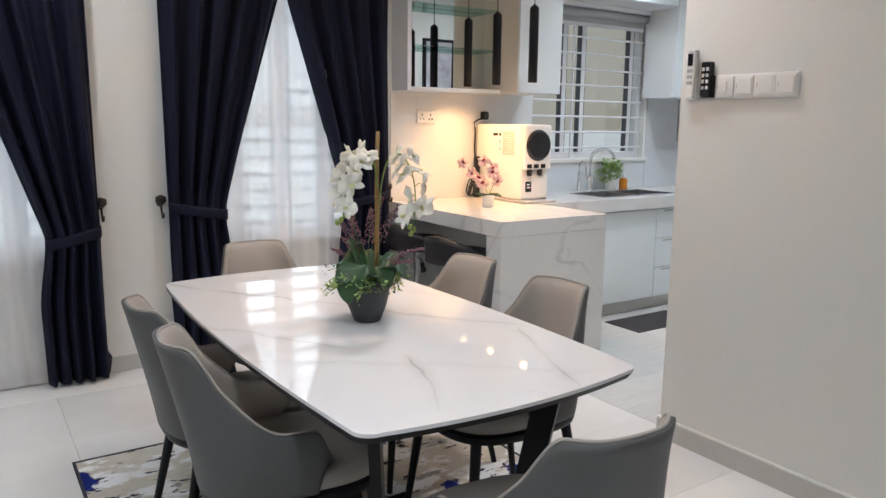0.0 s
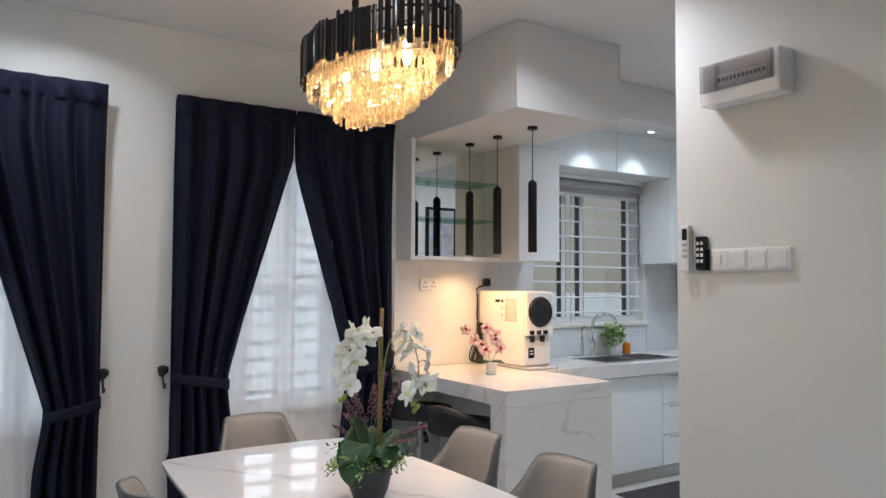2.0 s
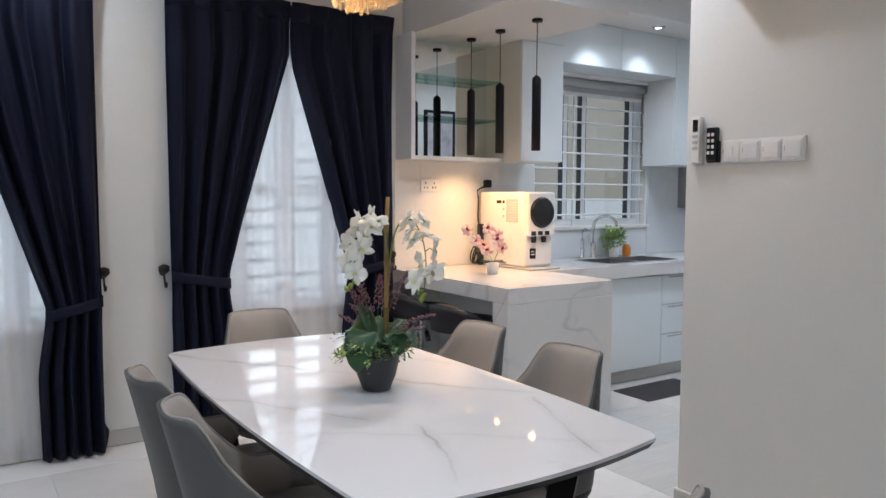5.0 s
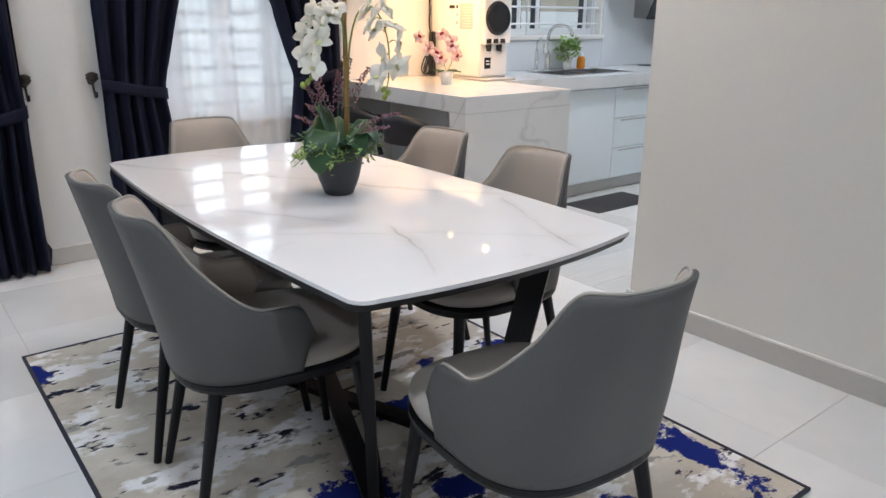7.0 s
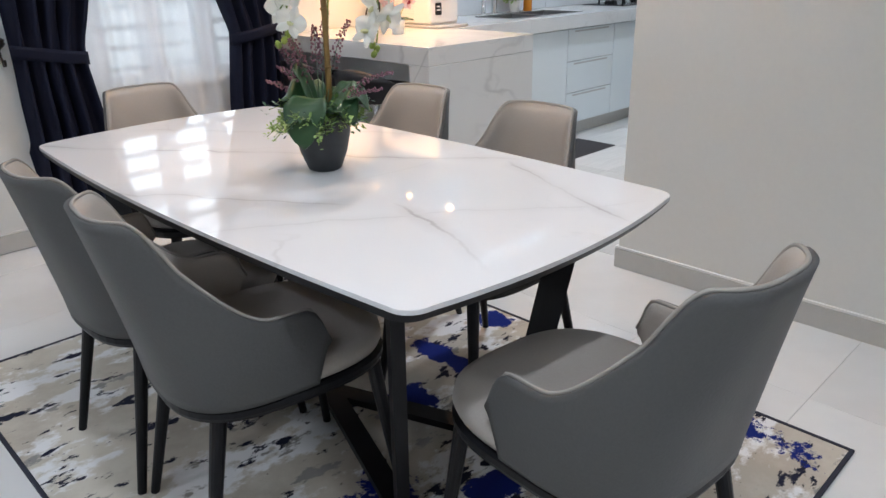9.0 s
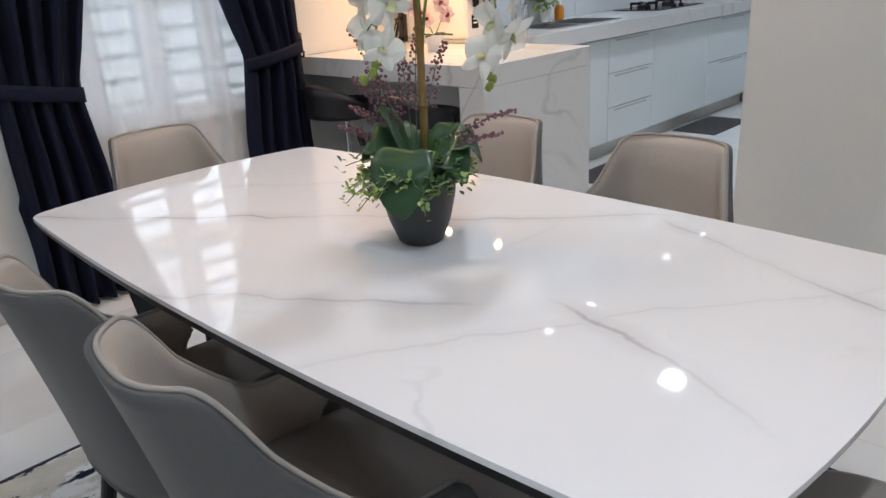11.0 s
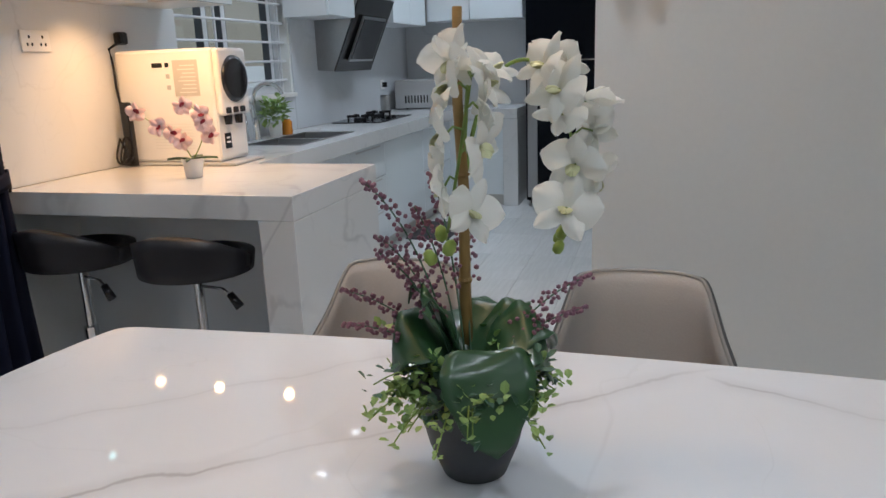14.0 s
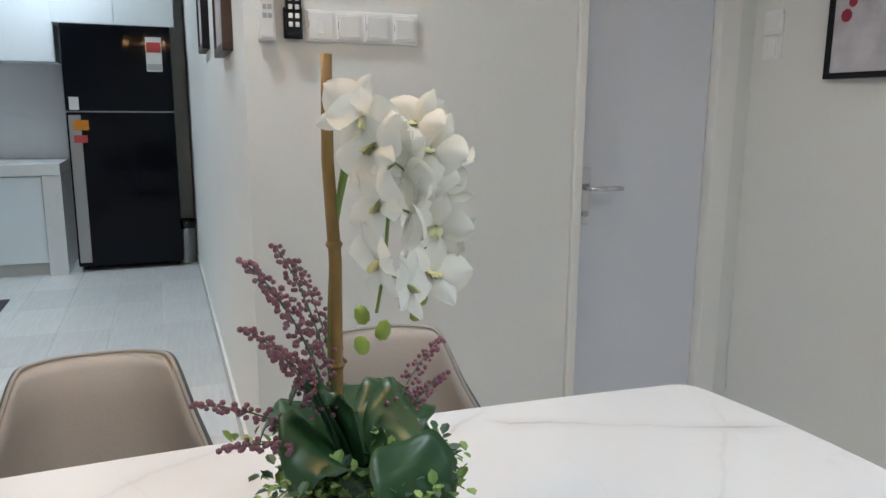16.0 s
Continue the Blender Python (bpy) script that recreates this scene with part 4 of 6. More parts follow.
def table_outline(hx, hy, bulge_x, bulge_y, r, n=14):
    """Boat-shaped outline: long sides and ends bow outwards, corners are rounded."""
    out = []
    corners = [(hx, hy), (-hx, hy), (-hx, -hy), (hx, -hy)]
    for i, (cx, cy) in enumerate(corners):
        a0 = math.pi / 2 * i
        for k in range(9):
            a = a0 + math.pi / 2 * k / 8
            out.append((cx - math.copysign(r, cx) + r * math.cos(a), cy - math.copysign(r, cy) + r * math.sin(a)))
        nx, ny = corners[(i + 1) % 4]
        for k in range(1, n):
            f = k / n
            b = 4 * f * (1 - f)
            if i % 2 == 0:
                out.append((cx - math.copysign(r, cx) + f * (nx - math.copysign(r, nx) - cx + math.copysign(r, cx)), cy + math.copysign(bulge_y * b, cy)))
            else:
                out.append((cx + math.copysign(bulge_x * b, cx), cy - math.copysign(r, cy) + f * (ny - math.copysign(r, ny) - cy + math.copysign(r, cy))))
    return out


def slab(outline, z0, z1, bevel=0.0, shrink=1.0):
    bm = bmesh.new()
    lo = [bm.verts.new((x * shrink, y * shrink, z0)) for x, y in outline]
    hi = [bm.verts.new((x, y, z1)) for x, y in outline]
    bm.faces.new(lo[::-1])
    top = bm.faces.new(hi)
    for k in range(len(lo)):
        j = (k + 1) % len(lo)
        bm.faces.new((lo[k], lo[j], hi[j], hi[k]))
    if bevel:
        bmesh.ops.bevel(bm, geom=list(top.edges), offset=bevel, segments=2, profile=0.5, affect="EDGES")
    return bm


def dining_table():
    t = thing("dining_table", "white marble-look dining table on black slanted metal legs", "dining table", (TX, TY, 0))
    o = table_outline(0.44, 0.9, 0.037, 0.04, 0.05)
    part("tabletop", slab(o, TZ - 0.01, TZ, 0.002), M_TABLE, t, "polished white marble-look top with grey veins")
    part("top_edge", slab(o, TZ - 0.03, TZ - 0.0105, 0, 0.985), M_BLACK, t, "bevelled black underside board")
    bm = bmesh.new()
    for sy in (-1, 1):
        box(-0.28, 0.28, sy * 0.68 - 0.03, sy * 0.68 + 0.03, TZ - 0.048, TZ - 0.0303, 0, bm)
    for sx in (-1, 1):
        box(sx * 0.22 - 0.025, sx * 0.22 + 0.025, -0.65, 0.65, TZ - 0.047, TZ - 0.0305, 0, bm)
    part("apron", bm, M_BLACK, t)
    for sx in (-1, 1):
        for sy in (-1, 1):
            part("leg", bar((sx * 0.3, sy * 0.7, TZ - 0.035), (sx * 0.215, sy * 0.59, 0.02), 0.075, 0.03, (sx * 0.84, sy * -0.55, 0)), M_BLACK, t)
    for s in (-1, 1):
        part("floor_bar", bar((-0.215, s * -0.59, 0.024 + 0.004 * s), (0.215, s * 0.59, 0.024 + 0.004 * s), 0.06, 0.022), M_BLACK, t)


dining_table()


def dining_chair():
    """Upholstered tub chair that faces +y, seat centre at the origin."""
    c = thing("dining_chair", "taupe and slate leatherette dining chair with a curved wrap back", "chair", group="chairs round the table")
    reach = lambda v: radians(97 + 9 * v)

    def top(t):
        """Height of the upper edge: flat across the back, falling past a tight corner to low arms."""
        a = abs(t)
        side = max(0.0, math.cos(a)) ** 0.69
        g = min(1.0, max(0.0, (0.86 - side) / 0.76))
        drop = 0.24 * (1 - (1 - g) ** 1.8) * ease(0.05 + g * 3.2)
        return 0.846 - drop - 0.085 * ease((a - radians(95)) / radians(12)) ** 1.6 if g > 0 else 0.846

    def shell(depth):
        def fn(u, v):
            t = (u * 2 - 1) * reach(v)
            z = 0.43 + (top(t) - 0.43) * v
            k = max(0.0, (z - 0.43) / 0.43)
            st, ct = math.sin(t), math.cos(t)
            inset = depth - (0.013 * max(0.0, (v - 0.8) / 0.2) ** 2 if depth > 0.02 else 0.0)
            e = 2 / 2.9
            sx, sy = math.copysign(abs(st) ** e, st), math.copysign(abs(ct) ** e, ct)
            rx, ry = 0.238 + 0.008 * math.sin(3.1 * min(1, k)) - inset, 0.234 - inset
            narrow = 1 - 0.225 * ease((k - 0.12) / 0.88)
            return (sx * rx * narrow, -sy * ry - 0.095 * k ** 1.15 * max(0.0, ct) ** 0.6, z)
        return fn

    def layer(r0, r1):
        """Closed shell between two insets."""
        bm = bmesh.new()
        nu, nv = 88, 16
        rows = [[[bm.verts.new(shell(r)(i / nu, j / nv)) for j in range(nv + 1)] for i in range(nu + 1)] for r in (r0, r1)]
        for i in range(nu):
            for j in range(nv):
                for q, flip in ((rows[0], False), (rows[1], True)):
                    f = [q[i][j], q[i + 1][j], q[i + 1][j + 1], q[i][j + 1]]
                    bm.faces.new(f[::-1] if flip else f)
        for i in range(nu):
            for j in (0, nv):
                bm.faces.new((rows[0][i][j], rows[0][i + 1][j], rows[1][i + 1][j], rows[1][i][j]))
        for j in range(nv):
            for i in (0, nu):
                bm.faces.new((rows[0][i][j], rows[0][i][j + 1], rows[1][i][j + 1], rows[1][i][j]))
        bmesh.ops.recalc_face_normals(bm, faces=bm.faces)
        return bm

    part("back_shell", layer(0.0, 0.014), M_LEATHER, c, "slate grey outer shell", True)
    part("back_padding", layer(0.0145, 0.031), M_FABRIC, c, "taupe padded inner back", True)
    edge = [shell(0.015)(i / 80, 1.0) for i in range(81)]
    # thin bead added on the rim; its pale colour imitates a highlight
    part("edge_highlight", tube([(x, y, z + 0.001) for x, y, z in edge], 0.0045, 8), M_EDGE_HIGHLIGHT, c, "thin edge bead with a highlight painted in as pale colour", True)

    def seat_at(t, r):
        e = 3.0
        ct, st = math.cos(t), math.sin(t)
        return (math.copysign(abs(ct) ** (2 / e), ct) * 0.238 * r, math.copysign(abs(st) ** (2 / e), st) * 0.262 * r + 0.032)

    def cushion(prof):
        bm = bmesh.new()
        rings = []
        for r, z in prof:
            rings.append([bm.verts.new((*seat_at(2 * math.pi * k / 48, r), z)) for k in range(48)])
        for a, b in zip(rings, rings[1:]):
            for k in range(48):
                bm.faces.new((a[k], a[(k + 1) % 48], b[(k + 1) % 48], b[k]))
        bm.faces.new(rings[0][::-1]), bm.faces.new(rings[-1])
        return bm

    part("seat", cushion([(0.9, 0.43), (0.97, 0.437), (1.0, 0.455), (0.985, 0.478), (0.9, 0.49), (0.6, 0.496), (0.25, 0.498)]), M_SEAT, c, "taupe padded seat", True)
    part("seat_frame", cushion([(0.9, 0.4), (0.99, 0.402), (1.005, 0.412), (1.005, 0.425), (0.97, 0.43)]), M_BLACK, c, "black seat ring")
    for sx in (-1, 1):
        for y0, y1 in ((0.23, 0.275), (-0.15, -0.235)):
            part("leg", rod((sx * 0.205, y1, 0.0), (sx * 0.165, y0, 0.402), 0.0115, 0.019, 14), M_BLACK, c, smooth=False)
    return c


CHAIRS = [(0.942, 2.23, -98), (0.946, 2.69, -90), (1.38, 3.41, 180), (1.78, 2.24, 90), (1.795, 2.8, 90), (1.268, 1.462, -5)]
first = dining_chair()
for cx, cy, rz in CHAIRS[1:]:
    copy_thing(first, pose(cx, cy, 0.0095, 0, 0, rz))
first.matrix_world = pose(CHAIRS[0][0], CHAIRS[0][1], 0.0095, 0, 0, CHAIRS[0][2])

# ---- breakfast counter and kitchen ----
PX0, PX1, PY0, KY, KX = 2.685, 3.49, 3.415, 4.05, 7.1  # counter edges


def counter():
    c = thing("breakfast_counter", "white marble breakfast counter with a waterfall end", "counter")
    part("countertop", box(PX0, PX1, PY0, WY - 0.012, 0.81, 0.9, 0.003), M_CTOP, c, "thick polished marble slab")
    part("waterfall_end", box(PX0, PX1, PY0, PY0 + 0.14, 0.002, 0.809, 0.003), M_CTOP, c, "marble end panel down to the floor")
    part("back_panel", box(3.08, PX1, PY0 + 0.141, WY - 0.002, 0.1, 0.808), M_CARCASS, c, "grey-white recessed panel")
    part("plinth", box(3.1, PX1 - 0.03, PY0 + 0.141, WY - 0.002, 0.0, 0.099), M_SKIRT, c)


counter()
structure("splash_panel", box(2.7, 3.94, WY - 0.012, WY - 0.001, 0.902, 1.642), M_CLAD, "pale marble wall cladding over the breakfast counter", "splashback")
structure("splash_panel", box(5.24, 7.765, WY - 0.012, WY - 0.001, 0.902, 1.7), M_SPLASH, "pale grey marble kitchen splashback", "splashback")
structure("splash_panel", box(3.945, 5.235, WY - 0.012, WY - 0.001, 0.902, 1.13), M_SPLASH, "pale grey marble splashback under the window", "splashback")
structure("splash_panel", box(7.768, 7.779, 3.42, WY - 0.014, 0.902, 1.72), M_SPLASH, "pale grey marble end splashback", "splashback")


def worktop():
    w = thing("worktop", "pale marble L-shaped kitchen worktop with a thick front edge", "worktop")
    sx0, sx1, sy0, sy1 = 4.22, 4.98, 4.15, 4.5
    y1 = WY - 0.013
    for a, b, c, d in ((PX1 + 0.001, sx0, KY - 0.04, y1), (sx1, 7.766, KY - 0.04, y1), (sx0 + 0.0005, sx1 - 0.0005, KY - 0.04, sy0), (sx0 + 0.0005, sx1 - 0.0005, sy1, y1)):
        part("worktop_slab", box(a, b, c, d, 0.81, 0.9), M_CTOP, w)
    part("worktop_return", box(KX - 0.04, 7.766, 3.42, KY - 0.041, 0.81, 0.9, 0.002), M_CTOP, w)
    s = thing("kitchen_sink", "brushed steel double-bowl sink set into the worktop", "sink")
    for a, b in ((sx0 + 0.004, 4.6), (4.64, sx1 - 0.004)):
        bm = box(a, b, sy0 + 0.004, sy1 - 0.004, 0.7, 0.897)
        up = [f for f in bm.faces if f.normal.z > 0.9]
        bmesh.ops.delete(bm, geom=up, context="FACES")
        part("bowl", thicken(bm, 0.004), M_STEEL, s)
    part("bridge", box(4.598, 4.642, sy0 + 0.004, sy1 - 0.004, 0.88, 0.897), M_STEEL, s)
    bm = bmesh.new()
    box(sx0 - 0.012, sx1 + 0.012, sy0 - 0.012, sy0 + 0.006, 0.9, 0.904, 0, bm), box(sx0 - 0.012, sx1 + 0.012, sy1 - 0.006, sy1 + 0.012, 0.9, 0.904, 0, bm)
    box(sx0 - 0.012, sx0 + 0.006, sy0 + 0.006, sy1 - 0.006, 0.9, 0.904, 0, bm), box(sx1 - 0.006, sx1 + 0.012, sy0 + 0.006, sy1 - 0.006, 0.9, 0.904, 0, bm)
    part("rim", bm, M_STEEL, s)


worktop()


def base_unit(a, b, axis, drawers, label):
    """Lower cupboard unit from a to b along its axis, gloss fronts."""
    u = thing("base_cabinet", label, "kitchen cabinet", group="lower kitchen cabinets")
    if axis == "x":
        part("body", box(a + 0.001, b - 0.001, KY + 0.021, WY - 0.02, 0.1, 0.808), M_CARCASS, u)
        part("plinth", box(a, b, KY + 0.06, WY - 0.02, 0, 0.099), M_SKIRT, u)
        zs = list(np.linspace(0.105, 0.8, drawers + 1)) if drawers else [0.105, 0.8]
        for z0, z1 in zip(zs, zs[1:]):
            f = part("drawer_front" if drawers else "cabinet_door", box(a + 0.003, b - 0.003, KY, KY + 0.02, z0 + 0.003, z1 - 0.003, 0.002), M_GLOSS, u)
            if drawers:
                part("grip_channel", box((a + b) / 2 - 0.22, (a + b) / 2 + 0.22, KY - 0.002, KY + 0.012, z1 - 0.026, z1 - 0.014), M_GREYP, f)
    else:
        part("body", box(KX + 0.021, 7.76, a + 0.001, b - 0.001, 0.1, 0.808), M_CARCASS, u)
        part("plinth", box(KX + 0.06, 7.76, a, b, 0, 0.099), M_SKIRT, u)
        part("cabinet_door", box(KX, KX + 0.02, a + 0.003, b - 0.003, 0.108, 0.797, 0.002), M_GLOSS, u)


xs = [3.5, 4.1, 4.7, 5.3, 6.2, 7.05]
for k, (a, b) in enumerate(zip(xs, xs[1:])):
    base_unit(a, b, "x", {2: 3, 4: 2}.get(k, 0), "white high-gloss lower kitchen drawers" if k in (2, 4) else "white high-gloss lower kitchen cupboard")
base_unit(3.56, 4.0, "y", False, "white high-gloss lower cupboard beside the fridge")
e = thing("corner_post", "white corner filler between the cupboard runs", "filler")
part("post", box(7.052, 7.13, 4.002, 4.12, 0.1, 0.808, 0.002), M_GLOSS, e)
part("post_plinth", box(7.1, 7.17, 4.04, 4.12, 0.0, 0.099), M_SKIRT, e)
e = thing("end_panel", "pale marble end panel beside the fridge", "panel")
part("panel", box(KX - 0.03, 7.76, 3.42, 3.555, 0.0, 0.808), M_CTOP, e)


def wall_units():
    n = thing("display_cabinet", "open mirrored display cabinet with glass shelves", "display cabinet")
    part("side_panel", box(2.715, 2.745, 4.48, WY - 0.002, 1.643, 2.468), M_CARCASS, n)
    part("bottom_panel", box(2.746, 3.474, 4.48, WY - 0.002, 1.643, 1.667), M_CARCASS, n)
    part("mirror", box(2.746, 3.474, WY - 0.016, WY - 0.006, 1.668, 2.467), M_MIRROR, n, "mirror back")
    for z in (1.93, 2.2):
        part("glass_shelf", box(2.75, 3.47, 4.5, WY - 0.02, z, z + 0.008), M_SHELFG, n, "green-edged glass shelf")
    u = thing("wall_cabinet", "white high-gloss tall wall cupboard beside the window", "kitchen cabinet", group="upper kitchen cabinets")
    part("body", box(3.476, 3.855, 4.292, WY - 0.002, 1.643, 2.468), M_FABRICW, u)
    part("cabinet_door", box(3.476, 3.855, 4.272, 4.291, 1.644, 2.466, 0.002), M_GLOSS, u)
    part("top_filler", box(3.592, 3.855, 4.274, WY - 0.002, 2.469, 2.689), M_GLOSS, u, "white panel closing the gap to the bulkhead")
    for a, b in ((3.862, 4.52), (4.522, 5.16)):
        u = thing("wall_cabinet", "white high-gloss bridging cupboard over the window", "kitchen cabinet", group="upper kitchen cabinets")
        part("body", box(a, b, 4.36, WY - 0.002, 2.37, 2.689), M_CARCASS, u)
        part("cabinet_door", box(a + 0.002, b - 0.002, 4.34, 4.359, 2.372, 2.687, 0.002), M_GLOSS, u)
    for a, b in ((5.162, 5.62), (6.45, 6.9), (6.902, 7.36)):
        u = thing("wall_cabinet", "white high-gloss wall cupboard beside the cooker hood", "kitchen cabinet", group="upper kitchen cabinets")
        part("body", box(a, b, 4.36, WY - 0.014, 1.66, 2.689), M_CARCASS, u)
        part("cabinet_door", box(a + 0.002, b - 0.002, 4.34, 4.359, 1.662, 2.687, 0.002), M_GLOSS, u)
    u = thing("wall_cabinet", "white high-gloss wall cupboard above the cooker hood", "kitchen cabinet", group="upper kitchen cabinets")
    part("body", box(5.622, 6.448, 4.36, WY - 0.014, 2.1, 2.689), M_CARCASS, u)
    part("cabinet_door", box(5.624, 6.446, 4.34, 4.359, 2.102, 2.687, 0.002), M_GLOSS, u)
    for a, b in ((3.42, 3.92), (3.922, 4.338)):
        u = thing("wall_cabinet", "white high-gloss wall cupboard on the end wall", "kitchen cabinet", group="upper kitchen cabinets")
        part("body", box(7.42, 7.767, a, b, 1.7, 2.689), M_CARCASS, u)
        part("cabinet_door", box(7.4, 7.419, a + 0.002, b - 0.002, 1.702, 2.687, 0.002), M_GLOSS, u)
    u = thing("wall_cabinet", "white high-gloss cupboard above the fridge", "kitchen cabinet", group="upper kitchen cabinets")
    part("body", box(7.3, 7.78, 2.5, 3.418, 2.0, 2.689), M_CARCASS, u)
    for a, b in ((2.5, 2.958), (2.96, 3.418)):
        part("cabinet_door", box(7.28, 7.299, a + 0.002, b - 0.002, 2.002, 2.687, 0.002), M_GLOSS, u)


M_FABRICW = material("cream_carcass", (0.72, 0.68, 0.6), 0.4, grain=0.03)
wall_units()


def roller_blind():
    b = thing("roller_blind", "grey roller blind rolled up over the kitchen window", "blind")
    part("roll", rod((3.98, WY - 0.035, 2.3), (5.14, WY - 0.035, 2.3), 0.032, seg=20), M_GREYP, b, smooth=True)
    part("pelmet", box(3.97, 5.15, WY - 0.075, WY - 0.001, 2.335, 2.368, 0.003), M_ALU, b)
    part("bottom_bar", box(3.99, 5.13, WY - 0.014, WY - 0.004, 2.2, 2.23, 0.003), M_ALU, b)
    part("fabric", box(3.99, 5.13, WY - 0.011, WY - 0.008, 2.23, 2.3), M_GREYP, b)


roller_blind()

# ---- things on the counters ----
Z = 0.9


def socket_plate():
    s = thing("wall_socket", "white double power socket on the marble splashback", "power socket")
    y = WY - 0.012
    p = part("plate", box(2.905, 3.055, y - 0.01, y, 1.43, 1.515, 0.003), M_PLASTIC, s)
    for cx in (2.945, 3.015):
        for dx, dz in ((0, 0.018), (-0.012, -0.012), (0.012, -0.012)):
            part("pin_hole", box(cx + dx - 0.004, cx + dx + 0.004, y - 0.0115, y - 0.0095, 1.47 + dz - 0.006, 1.47 + dz + 0.006), M_BPLASTIC, p)


socket_plate()


def purifier():
    p = thing("water_dispenser", "white countertop water dispenser with a round black dial", "water dispenser", (3.525, 4.31, Z))
    part("drip_base", box(-0.135, 0.135, -0.25, 0.33, 0, 0.016, 0.006), M_GREYP, p, "grey drip tray base")
    part("body", box(-0.123, 0.123, -0.17, 0.34, 0.016, 0.53, 0.014), M_PLASTIC, p)
    f = part("front_panel", box(-0.12, 0.12, -0.205, -0.171, 0.225, 0.527, 0.014), M_PLASTIC, p)
    d = part("dial", lathe([(0, 0.02), (0.085, 0.018), (0.1, 0.012), (0.106, 0)], 40), M_BPLASTIC, f, "glossy black dial", True)
    d.matrix_local = pose(0, -0.205, 0.39, 90)
    for cx in (-0.075, -0.015, 0.045):
        part("button", box(cx - 0.02, cx + 0.02, -0.212, -0.204, 0.236, 0.264, 0.004), M_BPLASTIC, f)
    for cx in (-0.06, 0.03):
        part("spout", rod((cx, -0.19, 0.185), (cx, -0.19, 0.227), 0.016, 0.02), M_BPLASTIC, f)
    part("front_lower", box(-0.115, 0.115, -0.174, -0.169, 0.03, 0.22, 0.003), M_PLASTIC, p)
    b = part("badge", box(-0.08, -0.03, -0.178, -0.173, 0.075, 0.145), M_BPLASTIC, p, "small printed dark square")
    part("print_line", box(-0.07, -0.04, -0.1795, -0.1778, 0.1, 0.108), M_PAPER, b)
    part("print_line", box(-0.07, -0.045, -0.1795, -0.1778, 0.12, 0.128), M_PAPER, b)
    n = part("notice", box(-0.1245, -0.1225, -0.1, 0.03, 0.32, 0.48), M_NOTICE, p, "pale grey printed notice")
    for k in range(8):
        part("print_line", box(-0.1255, -0.1243, -0.085, 0.005 - 0.012 * (k % 3), 0.335 + k * 0.017, 0.339 + k * 0.017), M_PAPER, n)
    for k in range(9):
        part("vent_slot", box(-0.1245, -0.1227, -0.04, 0.17, 0.08 + k * 0.014, 0.084 + k * 0.014), M_PAPER, p)
    for k, (a, b, c) in enumerate(((0.085, 0.14, M_BPLASTIC), (0.05, 0.07, M_BPLASTIC), (0.05, 0.07, M_GREYP), (0.05, 0.07, M_GREYP))):
        part("print_mark", box(-0.1245, -0.1227, a, b, 0.45 - 0.05 * max(0, k - 1), 0.47 - 0.05 * max(0, k - 1)), c, p)


purifier()


def plug_cable():
    c = thing("power_cable", "black plug and coiled cable hanging beside the dispenser", "cable")
    part("plug", box(3.445, 3.5, WY - 0.06, WY - 0.014, 1.46, 1.52, 0.012), M_BPLASTIC, c)
    pts = [(3.465, WY - 0.055, 1.47), (3.4, WY - 0.06, 1.46)]
    for k in range(12):
        pts.append((3.378 + 0.006 * math.sin(k), WY - 0.04 - 0.004 * k, 1.44 - 0.042 * k))
    part("lead", tube(pts, 0.006, 6), M_BPLASTIC, c, smooth=True)
    for k in range(4):
        a = k * 0.9
        loop = [(3.33 + 0.03 * math.cos(t) + 0.012 * math.sin(a), WY - 0.07 - 0.012 * k + 0.01 * math.sin(t * 2), Z + 0.075 + 0.06 * math.sin(t + a * 0.2)) for t in np.linspace(0, 2 * math.pi, 20)]
        part("coil", tube(loop, 0.005, 6), M_BPLASTIC, c, smooth=True)
    part("adaptor", box(3.352, 3.385, WY - 0.12, WY - 0.07, Z + 0.002, Z + 0.3, 0.01), M_BPLASTIC, c)


plug_cable()


def petal_mesh(name, mat, w, l, cup=0.25, n=6):
    """One broad petal along +y."""
    def fn(u, v):
        s = math.sin(math.pi * min(1, v * 0.93 + 0.06)) ** 0.75
        x = (u - 0.5) * w * s
        return (x, v * l, cup * l * (v ** 2) * 0.5 - 0.35 * abs(x) ** 1.5 + 0.006 * math.sin(7 * u + 3 * v))
    bm = grid(fn, n, n)
    for f in bm.faces:
        f.smooth = True
    me = bpy.data.meshes.new(name)
    bm.to_mesh(me), bm.free(), me.materials.append(mat)
    return me


